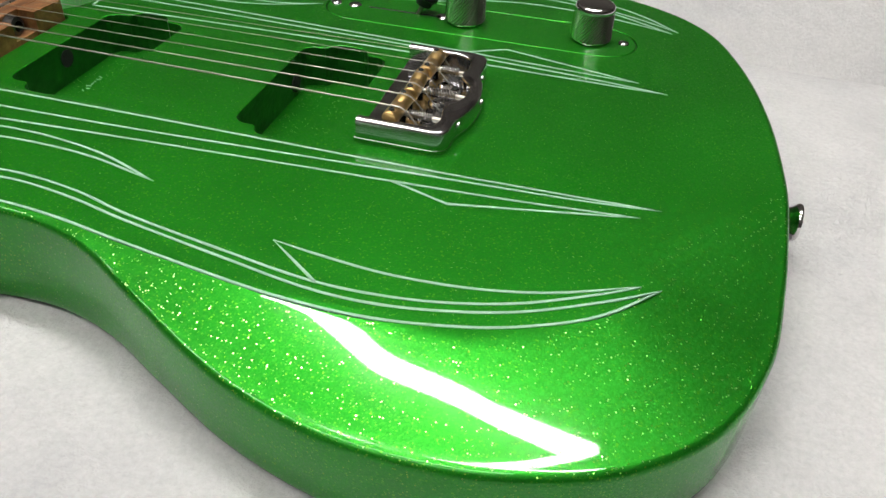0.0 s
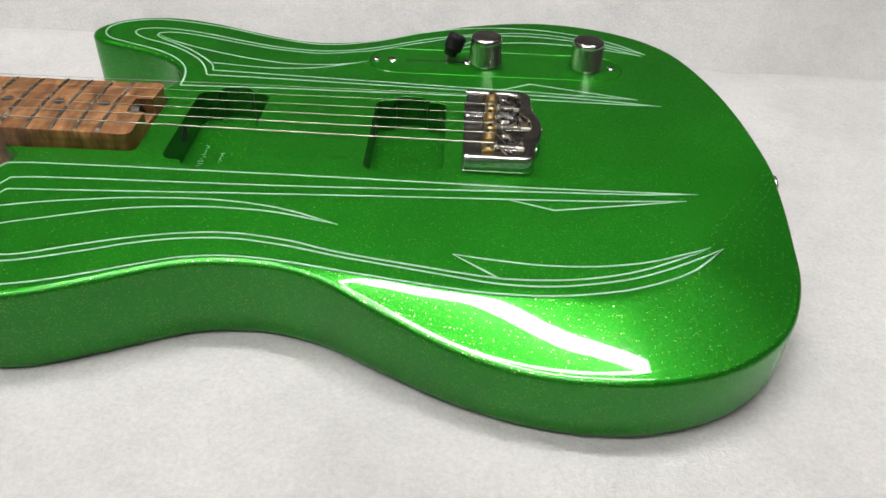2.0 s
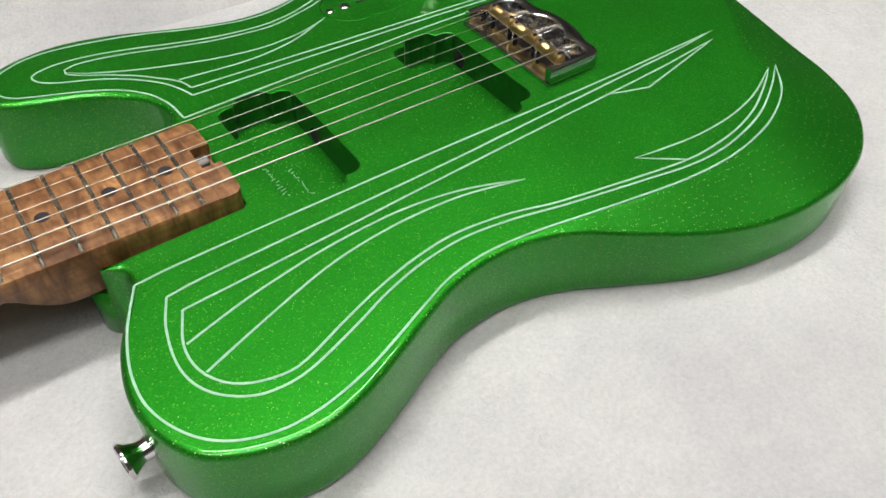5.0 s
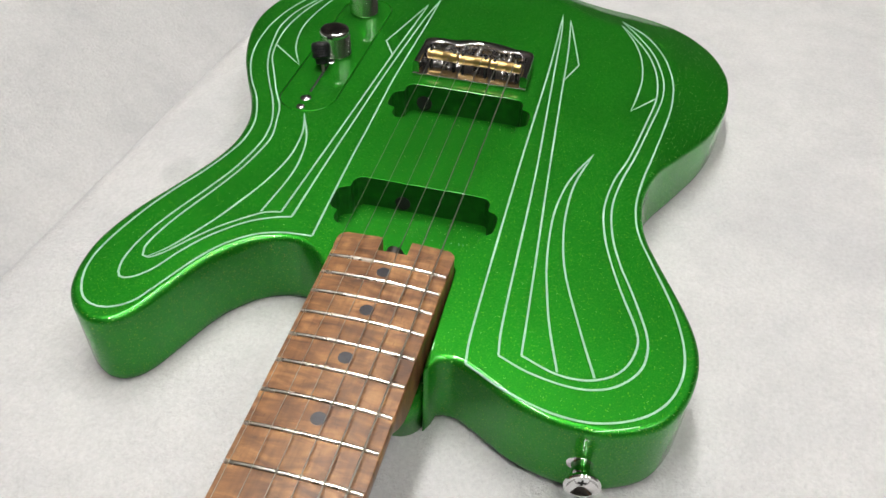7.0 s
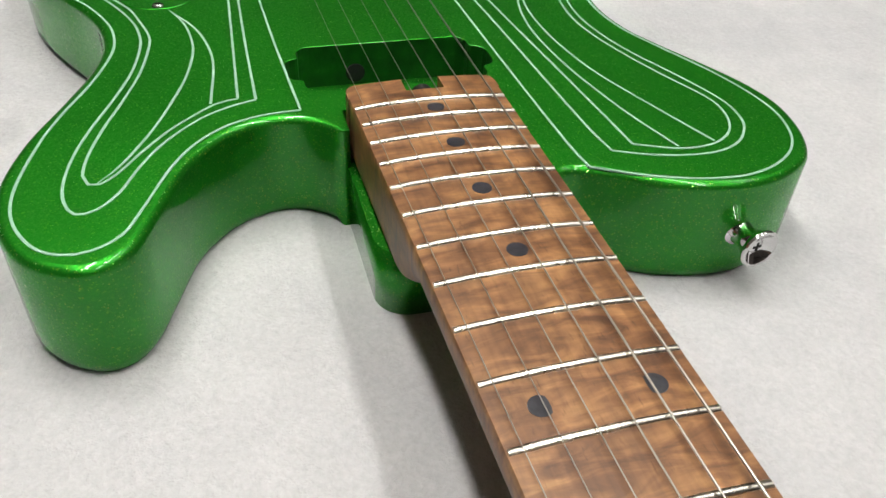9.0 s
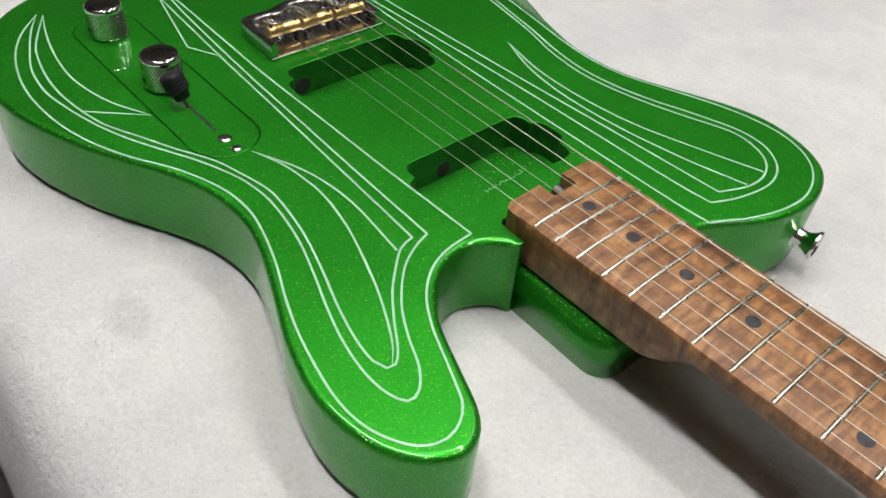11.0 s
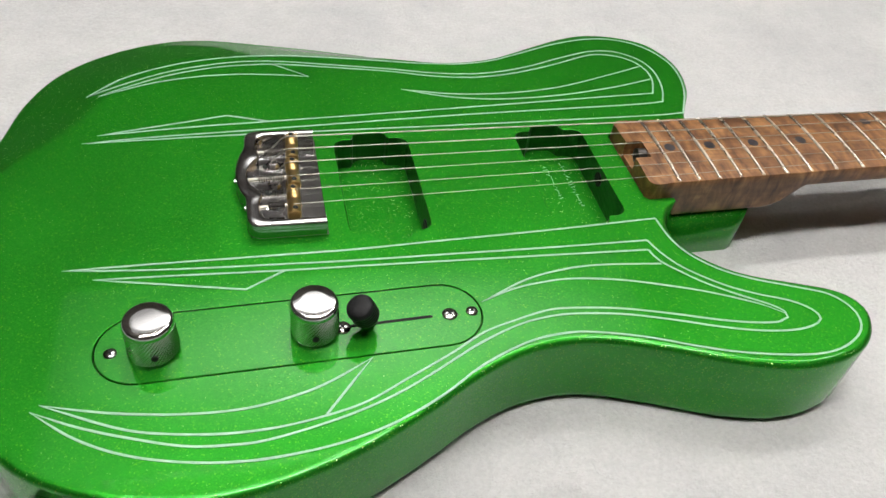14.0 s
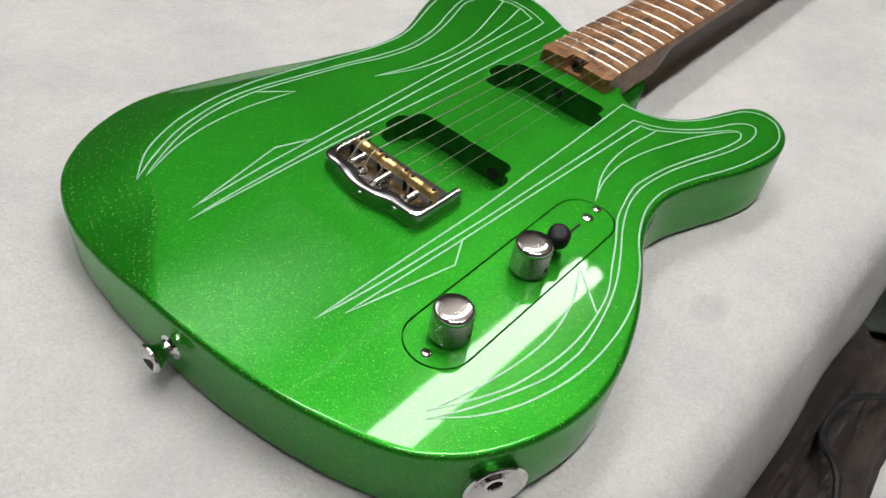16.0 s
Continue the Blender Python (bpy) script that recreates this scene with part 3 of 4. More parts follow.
def guitar_body():
    edge = curve(EDGE_PLAN, 0.0035)
    plan = edge + POCKET_PLAN
    n_edge = len(edge)
    ns = normals(plan)
    bm = bmesh.new()
    rims, wid, drop, form = [], [], [], []
    for i, (x, y) in enumerate(plan):
        pk = i >= n_edge - 1 or i < 2
        f = contour(x, y, pk)
        rims.append(0.0006 if pk else RIM)
        wid.append(f[0])
        drop.append(bevel(1.0, *f))
        form.append(f)

    def ring(fd, fz):
        out = []
        for i, (x, y) in enumerate(plan):
            d, z = fd(i), fz(i)
            out.append(bm.verts.new((x + ns[i].x * d, y + ns[i].y * d, z)))
        return out

    rings = []
    for k in range(9):
        a = radians(90 * k / 8)
        rings.append(ring(lambda i: 2.2 * rims[i] * (1 - math.sin(a)), lambda i: 2.6 * rims[i] * (1 - math.cos(a))))
    for k in range(7):
        a = radians(90 * k / 6)
        rings.append(ring(lambda i: rims[i] * (1 - math.cos(a)), lambda i: T - drop[i] - rims[i] * (1 - math.sin(a))))
    for s in (0.92, 0.84, 0.75, 0.66, 0.57, 0.48, 0.40, 0.33, 0.27, 0.21, 0.16, 0.12, 0.08, 0.04, 0.0):
        rings.append(ring(lambda i: rims[i] + wid[i] * (1 - s), lambda i: T - bevel(s, *form[i])))
    for a, b in zip(rings, rings[1:]):
        for f in loop_face(bm, a, b):
            f.smooth = True
    bm.faces.new(rings[0][::-1])
    # the flat top, with its pockets
    top_edges = [bm.edges.get((rings[-1][i], rings[-1][(i + 1) % len(plan)])) for i in range(len(plan))]
    holes = [(cavity_plan(c), T - 0.019, 0.0003) for c in CAVITIES]
    holes.append((stadium(*PLATE, PLATE_R + 0.0005), T - 0.003, 0.0003))
    for hp, zb, ch in holes:
        outer = [bm.verts.new((x, y, T)) for x, y in inset(hp, -ch)]
        lip = [bm.verts.new((x, y, T - ch)) for x, y in hp]
        low = [bm.verts.new((x, y, zb)) for x, y in hp]
        top_edges += [bm.edges.new((outer[i], outer[(i + 1) % len(outer)])) for i in range(len(outer))]
        for f in loop_face(bm, outer, lip):
            f.smooth = True
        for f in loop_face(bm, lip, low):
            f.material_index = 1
        bm.faces.new(low).material_index = 2
    bmesh.ops.triangle_fill(bm, edges=top_edges, use_beauty=True)
    # the heel block under the neck
    h = mm("-172,31 -228,31") + [(-0.234 + 0.012 * math.cos(radians(a)), 0.019 + 0.012 * math.sin(radians(a))) for a in range(90, 181, 10)] + [(-0.234 + 0.012 * math.cos(radians(a)), -0.0176 + 0.012 * math.sin(radians(a))) for a in range(180, 271, 10)] + mm("-228,-29.6 -172,-29.6")
    lo, hi = [bm.verts.new((x, y, 0.0005)) for x, y in h], [bm.verts.new((x, y, T - 0.0161)) for x, y in h]
    for f in loop_face(bm, lo, hi):
        f.smooth = True
    bm.faces.new(hi)
    bm.faces.new(lo[::-1])
    bmesh.ops.recalc_face_normals(bm, faces=bm.faces)
    me = bpy.data.meshes.new("body")
    bm.to_mesh(me)
    bm.free()
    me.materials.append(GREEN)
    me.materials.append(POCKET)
    me.materials.append(POCKET_FLOOR)
    ob = new("body", me)
    ob.parent = guitar
    ob["label"] = "candy green metal-flake solid body with routed pockets"
    return ob


body = guitar_body()


# ---------------------------------------------------------------- pinstripes
def stripe(pts, smooth=True, width=0.00096, tips=(0, 0)):
    """One hand-pulled enamel line on the top; tips: which ends taper to a point."""
    line = curve(pts, 0.003) if smooth else [p for a, b in zip(pts, pts[1:]) for p in [tuple(Vector(a).lerp(Vector(b), j / 12)) for j in range(12)]] + [pts[-1]]
    P = [Vector(p) for p in line]
    n = len(P)
    length = sum((P[i + 1] - P[i]).length for i in range(n - 1))
    bm = bmesh.new()
    rows, run = [], 0.0
    for i, p in enumerate(P):
        if i:
            run += (P[i] - P[i - 1]).length
        d = (P[min(i + 1, n - 1)] - P[max(i - 1, 0)]).normalized()
        q = Vector((-d.y, d.x))
        w = width * (1 + 0.16 * noise.noise(Vector((p.x * 60, p.y * 60, 0.3))))
        if tips[0]:
            w *= min(1.0, 0.25 + run / 0.02)
        if tips[1]:
            w *= min(1.0, 0.25 + (length - run) / 0.02)
        a, b = p + q * w / 2, p - q * w / 2
        z0, z1 = T - 0.0003, T + 0.00022
        rows.append([bm.verts.new((a.x, a.y, z0)), bm.verts.new((a.x, a.y, z1)), bm.verts.new((b.x, b.y, z1)), bm.verts.new((b.x, b.y, z0))])
    for a, b in zip(rows, rows[1:]):
        for k in range(3):
            bm.faces.new((a[k], a[k + 1], b[k + 1], b[k]))
    return part("pinstripe", bm, STRIPE, body, smooth=False)


BT1, BT2, TT1, TT2 = (0.108, -0.041), (0.101, -0.0475), (0.1065, 0.0505), (0.0935, 0.0573)
# bass side: long straights
stripe(mm("-231.5,-45.5 -206,-44 -101,-43 -30,-43 26,-43 76,-42") + [BT1], tips=(0, 1))
stripe(mm("-223.5,-58 -199,-56 -98,-53 -29,-49.5 26,-46.5 76,-44") + [BT1], tips=(0, 1))
stripe(mm("-221,-67.5 -194,-66 -145,-63 -96,-60 -28,-56.2 51,-52") + [BT2], tips=(0, 1))
stripe([(0.014, -0.0542), (0.036, -0.0612), BT2], smooth=False, tips=(0, 1))
# bass side: border and its two followers round the upper bout
stripe(mm("-231.5,-45.5 -241,-64 -246.5,-81 -248,-95 -246.5,-105 -242.5,-115 -236,-124 -226,-131 -212,-135 -196,-134.5 -177,-130 -161,-124 -144,-117 -126,-110.5 -105,-108 -81,-110 -58,-114 -14,-121 7,-123 27,-123 48,-120 69,-114 92,-102 110,-84"), tips=(0, 1))
stripe(mm("-223.5,-58 -229,-71 -232,-86 -231.5,-98 -227,-108 -218,-116 -208,-119.3 -194,-118.5 -170,-110.5 -152,-103.5 -131,-98 -108,-96 -84,-99 -60,-104.5 -20,-112 6,-116.5 27,-117 48,-113.7 70,-107 93,-95 110,-84"), tips=(0, 1))
stripe(mm("-221,-67.5 -227,-83 -227,-96 -222,-106 -214,-112 -203,-115 -193,-114 -172,-106 -153,-99.5 -132,-94.2 -110,-92 -85,-95 -61,-101.5 -20,-109 6,-113 27,-113 48,-110 70,-103 93,-91 104,-84"), tips=(0, 1))
stripe(mm("-226,-83.5 -204,-77.3 -187,-73.6 -160,-69.2 -129,-67.3 -107,-68.8 -88,-72.7 -64,-81.5"), tips=(0, 1))
stripe(mm("-225,-99 -200,-90 -166,-79 -140,-74.5 -116,-73.3 -92,-75 -64,-81.5"), tips=(0, 1))
stripe([(0.0085, -0.1132), (-0.0115, -0.0985)], smooth=False, tips=(0, 1))
stripe(mm("-11.5,-98.5 5,-101 27,-103 49,-102 66,-99 82,-94 104,-84"), tips=(1, 1))
# treble side: long straights
stripe(mm("-173.5,45.3 -114,48 -63,49.5 -13,51 60,50.5") + [TT1], tips=(0, 1))
stripe(mm("-162.5,60.5 -112,60 -63,59 -14,58 35,56 71,54") + [TT1], tips=(0, 1))
stripe(mm("-160.5,67 -87,64.3 -38,62.5 15,60.8 58,58.8") + [TT2], tips=(0, 1))
stripe([(0.013, 0.0608), (0.0305, 0.0705), TT2], smooth=False, tips=(0, 1))
# treble side: border round the horn, and its followers
stripe(mm("-173.5,45.3 -175,60 -180,72.5 -190,83.5 -204,92 -225,100.5 -237,106 -243,114.5 -243,123 -237,131 -223,137.5 -206,138.5 -180,134 -160,128 -139,120 -118,114.2 -103,112.5 -85,115 -63,124 -43,136.5 -23,146 -4,151.5 14,154 33,154.5 53,152 74,146 92,136.5 109,122.5"), tips=(0, 1))
stripe(mm("-162.5,60.5 -166,70 -173,81 -187,93.5 -201,101.5 -215,107.5 -223,114 -224,120 -217,123.5 -206,124.5 -190,122.5 -173,118 -152,111 -131,105.2 -108,102.2 -94,103 -81,106 -63,113.5 -42,125 -26,133 -10,139 7,143.5 26,147 39,147 55,145 76,138 93,131 109,122.5"), tips=(0, 1))
stripe(mm("-160.5,67 -163,75 -172,85 -180,92.5 -192,101 -204,108.5 -209,113.5 -208.5,117 -203,119 -191,118 -174,114 -153,107.5 -131,101.8 -109,98.8 -97,99 -81,103 -67,107.5 -50,117 -30,127 -14,135 2,139.3 21,142 40,142 61,139 78,134 106,120"), tips=(0, 1))
stripe(mm("-70,90.5 -79,86.2 -94,79.5 -111,75.5 -131,74.2 -163,77"), tips=(1, 0))
stripe(mm("-70,90.5 -86,84.5 -101,82 -117,81.5 -139,85 -161,91.5 -179,98 -199,107.5 -208.5,114.5"), tips=(1, 1))
stripe([(0.003, 0.139), (-0.018, 0.1145)], smooth=False, tips=(0, 1))
stripe(mm("-18,114.5 0,124 15,129 33,132 53,131.5 74,128.5 91,124.5 106,120"), tips=(1, 1))


# ---------------------------------------------------------------- control plate, knobs, switch
def cross_screw(x, y, z, r, parent, name="screw"):
    bm = bmesh.new()
    lathe(bm, [(0, -0.001), (r, -0.001), (r, 0.0002), (r * 0.85, 0.0007), (r * 0.4, 0.0010), (0, 0.0010)], 20, Matrix.Translation((x, y, z)))
    s = part(name, bm, CHROME, parent, "small chrome cross-head screw")
    bm = bmesh.new()
    for a in (0.5, 0.5 + math.pi / 2):
        c, q = Vector((math.cos(a), math.sin(a))), Vector((-math.sin(a), math.cos(a)))
        pts = [c * r * 0.55 + q * r * 0.12, -c * r * 0.55 + q * r * 0.12, -c * r * 0.55 - q * r * 0.12, c * r * 0.55 - q * r * 0.12]
        prism(bm, [(x + p.x, y + p.y) for p in pts], z + 0.0006, z + 0.00106 + (0.00002 if a > 1 else 0))
    part("cross_slot", bm, DARK, s, smooth=False)
    return s


def control_plate():
    bm = bmesh.new()
    prism(bm, stadium(*PLATE, PLATE_R), T - 0.0028, T - 0.0001, 0.0003)
    plate = part("control_plate", bm, GREEN, guitar, "green metal-flake control plate, flush in the top", smooth=False)
    bm = bmesh.new()
    a, b = Vector((-0.0462, 0.0957)), Vector((-0.0085, 0.0968))
    prism(bm, stadium(a.x, a.y, b.x, b.y, 0.0007, 4), T - 0.001, T + 0.00005)
    part("switch_slot", bm, DARK, plate, "narrow dark switch slot", smooth=False)
    cross_screw(-0.0545, 0.0955, T, 0.0034, plate)
    cross_screw(-0.0645, 0.0950, T, 0.0027, plate)
    cross_screw(0.0832, 0.0988, T, 0.0027, plate)
    cross_screw(-0.0080, 0.0972, T, 0.0034, plate)


control_plate()


def knob(x, y, turn):
    k = new("control_knob")
    k.parent = guitar
    k.location = (x, y, T)
    k.rotation_euler = (0, 0, turn)
    k["label"] = "knurled chrome dome-top control knob"
    bm = bmesh.new()
    # knurled barrel: alternating ridges, twisted in two directions
    seg, lev = 80, 14
    rows = []
    for j in range(lev + 1):
        h = 0.0012 + 0.0138 * j / lev
        rows.append([bm.verts.new(((0.0100 - 0.00035 * j / lev + (0.00016 if (i + j) % 2 else -0.00016)) * math.cos(2 * math.pi * i / seg),
                                   (0.0100 - 0.00035 * j / lev + (0.00016 if (i + j) % 2 else -0.00016)) * math.sin(2 * math.pi * i / seg), h)) for i in range(seg)])
    for a, b in zip(rows, rows[1:]):
        loop_face(bm, a, b)
    bm.faces.new(rows[0][::-1])
    bm.faces.new(rows[-1])
    part("barrel", bm, KNURL, k, smooth=False)
    bm = bmesh.new()
    lathe(bm, [(0, 0.0148), (0.0097, 0.0148), (0.0098, 0.0160), (0.0095, 0.0172), (0.0089, 0.0179), (0.0084, 0.01805), (0.005, 0.01812), (0, 0.01815)], 48)
    part("cap", bm, CHROME, k, "polished domed chrome top")
    bm = bmesh.new()
    lathe(bm, [(0, 0.0004), (0.0094, 0.0004), (0.0098, 0.0014), (0, 0.0014)], 48)
    part("skirt", bm, CHROME, k)
    bm = bmesh.new()
    m = Matrix.Translation((0, 0.0096, 0.0058)) @ Matrix.Rotation(radians(-90), 4, "X")
    lathe(bm, [(0, 0.0), (0.0013, 0.0), (0.0013, 0.0007), (0, 0.0007)], 16, m)
    part("set_screw", bm, DARK, k, "dark grub screw hole")
    return k


knob(0.0668, 0.0985, 0.15)
knob(0.0035, 0.0970, -0.05)


def switch():
    s = new("pickup_switch")
    s.parent = guitar
    s.location = (-0.0155, 0.0966, T)
    s["label"] = "lever switch with black ribbed barrel tip"
    bm = bmesh.new()
    tube(bm, [(-0.0062, 0, -0.002), (-0.0042, 0.0008, 0.003), (-0.0014, 0.0022, 0.010), (0.0008, 0.0034, 0.0155)], 0.0011, 8)
    part("lever", bm, STEEL, s)
    bm = bmesh.new()
    m = Matrix.Translation((-0.0036, 0.0012, 0.0040)) @ Matrix.Rotation(radians(-12), 4, "X") @ Matrix.Rotation(radians(22), 4, "Y")
    prof = [(0, 0), (0.0034, 0), (0.0040, 0.0005), (0.0043, 0.0030), (0.0052, 0.0042)]
    for j in range(5):
        h = 0.0044 + j * 0.0016
        prof += [(0.0057, h), (0.0059, h + 0.0004), (0.0059, h + 0.0011), (0.0057, h + 0.0014)]
    prof += [(0.0056, 0.0128), (0.0048, 0.0137), (0.0030, 0.0141), (0, 0.0142)]
    lathe(bm, prof, 28, m)
    part("tip", bm, BLACK, s, "black plastic barrel tip")


switch()


# ---------------------------------------------------------------- bridge
STR_Y0, STR_S0 = 0.0037, 0.0105    # at the saddles
STR_Y1, STR_S1 = -0.0012, 0.0071   # at the nut
SADDLE_Z = T + 0.0119
SADDLE_X = 0.0052


def bridge():
    br = new("bridge")
    br.parent = guitar
    br.location = (0, 0, T)
    br["label"] = "chrome half-length bridge with three brass saddles"
    bm = bmesh.new()
    out = mm("-8.5,41 -8.5,-32.6") + curve(mm("22,-32.6 25.8,-31.2 27.6,-27 28,-20 30.6,-12 32.3,-4 32.6,5 31,14 28.6,20 28.4,28 28,36 26,39.8 22,41"), 0.0015)
    prism(bm, out[::-1], 0.0001, 0.0020, 0.0003)
    part("base_plate", bm, CAST, br, smooth=False)
    # raised rim round three sides, wavy at the back
    inner = mm("-7.6,-28.4") + curve(mm("15,-28.4 19.4,-27.4 21.6,-24 22,-19 21,-14 21.4,-10 24.6,-5 26.6,0 26.8,6 25.2,11 21.8,15 20.6,19 22,24 22,30 20.2,34.8 15,36.8"), 0.0015) + mm("-7.6,36.8")
    outer = mm("-7.8,-32.5") + curve(mm("22,-32.5 25.8,-31.1 27.5,-27 27.9,-20 30.5,-12 32.2,-4 32.5,5 30.9,14 28.5,20 28.3,28 27.9,36 25.9,39.7 22,40.9"), 0.0015) + mm("-7.8,40.9")

    def resample(p, k):
        L = [0.0]
        for a, b in zip(p, p[1:]):
            L.append(L[-1] + (Vector(b) - Vector(a)).length)
        res, j = [], 0
        for i in range(k):
            s = L[-1] * i / (k - 1)
            while j < len(L) - 2 and L[j + 1] < s:
                j += 1
            u = (s - L[j]) / max(1e-9, L[j + 1] - L[j])
            res.append(tuple(Vector(p[j]).lerp(Vector(p[j + 1]), u)))
        return res

    k = 110
    I, O = resample(inner, k), resample(outer, k)
    bm = bmesh.new()
    rows = []
    for (ix, iy), (ox, oy) in zip(I, O):
        h = 0.0098
        d = Vector((ix - ox, iy - oy))
        d = d.normalized()
        P = [(ox, oy, 0.0018), (ox, oy, h - 0.0012), (ox + d.x * 0.0004, oy + d.y * 0.0004, h - 0.0004), (ox + d.x * 0.0013, oy + d.y * 0.0013, h),
             (ix - d.x * 0.0009, iy - d.y * 0.0009, h), (ix - d.x * 0.0002, iy - d.y * 0.0002, h - 0.0004), (ix, iy, h - 0.0012), (ix, iy, 0.0018)]
        rows.append([bm.verts.new(p) for p in P])
    for a, b in zip(rows, rows[1:]):
        for j in range(7):
            bm.faces.new((a[j], a[j + 1], b[j + 1], b[j]))
    bm.faces.new(rows[0])
    bm.faces.new(rows[-1][::-1])
    part("rim", bm, CAST, br, sharp=50)
    for j in range(3):
        ya = STR_Y0 + (-2.5 + 2 * j) * STR_S0
        yb = ya + STR_S0
        yc = (ya + yb) / 2
        skew = (-0.0012, 0.0006, -0.0010)[j]
        # stepped, slightly slanted brass barrel
        bm = bmesh.new()
        x0 = SADDLE_X + 0.0010 * (j - 1)
        m = Matrix.Translation((x0, yc, 0.0088)) @ Matrix.Rotation(radians(90), 4, "X") @ Matrix.Rotation(skew * 40, 4, "Y")
        w = 0.0098
        lathe(bm, [(0, -w), (0.0027, -w), (0.0032, -w + 0.0005), (0.0032, -0.0011), (0.0029, -0.0006),
                   (0.0029, 0.0006), (0.0032, 0.0011), (0.0032, w - 0.0005), (0.0027, w), (0, w)], 24, m)
        sd = part("saddle", bm, BRASS, br, "barrel-shaped brass saddle")
        for s in (-1, 1):
            bm = bmesh.new()
            lathe(bm, [(0, 0.002), (0.0012, 0.002), (0.0012, 0.0122), (0.0008, 0.0126), (0, 0.0126)], 12, Matrix.Translation((x0 - 0.0002, yc + s * 0.0076, 0)))
            part("height_screw", bm, DARK, sd)
        # length screw and spring
        bm = bmesh.new()
        xe = 0.0245 if j == 1 else 0.0205
        tube(bm, [(x0 + 0.002, yc, 0.0070), (0.015, yc, 0.0066), (xe + 0.0085, yc, 0.0062)], 0.0011, 8)
        part("length_screw", bm, STEEL, br)
        bm = bmesh.new()
        turns, n2 = 11, 132
        tube(bm, [(x0 + 0.0045 + (xe - 0.0065 - x0) * q / n2, yc + 0.0018 * math.cos(2 * math.pi * turns * q / n2), 0.0069 + 0.0018 * math.sin(2 * math.pi * turns * q / n2)) for q in range(n2 + 1)], 0.00040, 5)
        part("spring", bm, CHROME, br, "small steel coil spring")
        bm = bmesh.new()
        back = 0.0324 if j == 1 else 0.0281
        lathe(bm, [(0, -0.001), (0.0016, -0.001), (0.0018, 0.0002), (0.0017, 0.0008), (0.0010, 0.0013), (0, 0.0014)], 16, Matrix.Translation((back, yc, 0.0058)) @ Matrix.Rotation(radians(90), 4, "Y"))
        part("screw_head", bm, CHROME, br)
    for y in (-0.0125, 0.0032, 0.0190):
        bm = bmesh.new()
        lathe(bm, [(0, 0.0018), (0.0034, 0.0018), (0.0034, 0.0026), (0.0024, 0.0036), (0, 0.0038)], 20, Matrix.Translation((0.0140, y, 0)))
        part("mounting_screw", bm, CHROME, br)
    for j in range(6):
        bm = bmesh.new()
        y = STR_Y0 + (j - 2.5) * STR_S0
        lathe(bm, [(0, 0.0019), (0.0017, 0.0019), (0.0017, 0.00215), (0, 0.00215)], 14, Matrix.Translation((0.0175, y, 0)))
        part("string_hole", bm, DARK, br)
    return br


bridge()

# ---------------------------------------------------------------- neck
SCALE = 0.648
NECK_END = -0.1755
BOARD = T + 0.0102


def fret_x(n):
    return -SCALE * 2 ** (-n / 12)


def half_width(x):
    return 0.0214 + (0.0281 - 0.0214) * (x + SCALE) / (SCALE - 0.185)


def axis_y(x):
    return 0.0006 + 0.004 * (x + 0.2)


def camber(x, y):
    r = 0.30
    return BOARD - (r - math.sqrt(r * r - (y - axis_y(x)) ** 2))


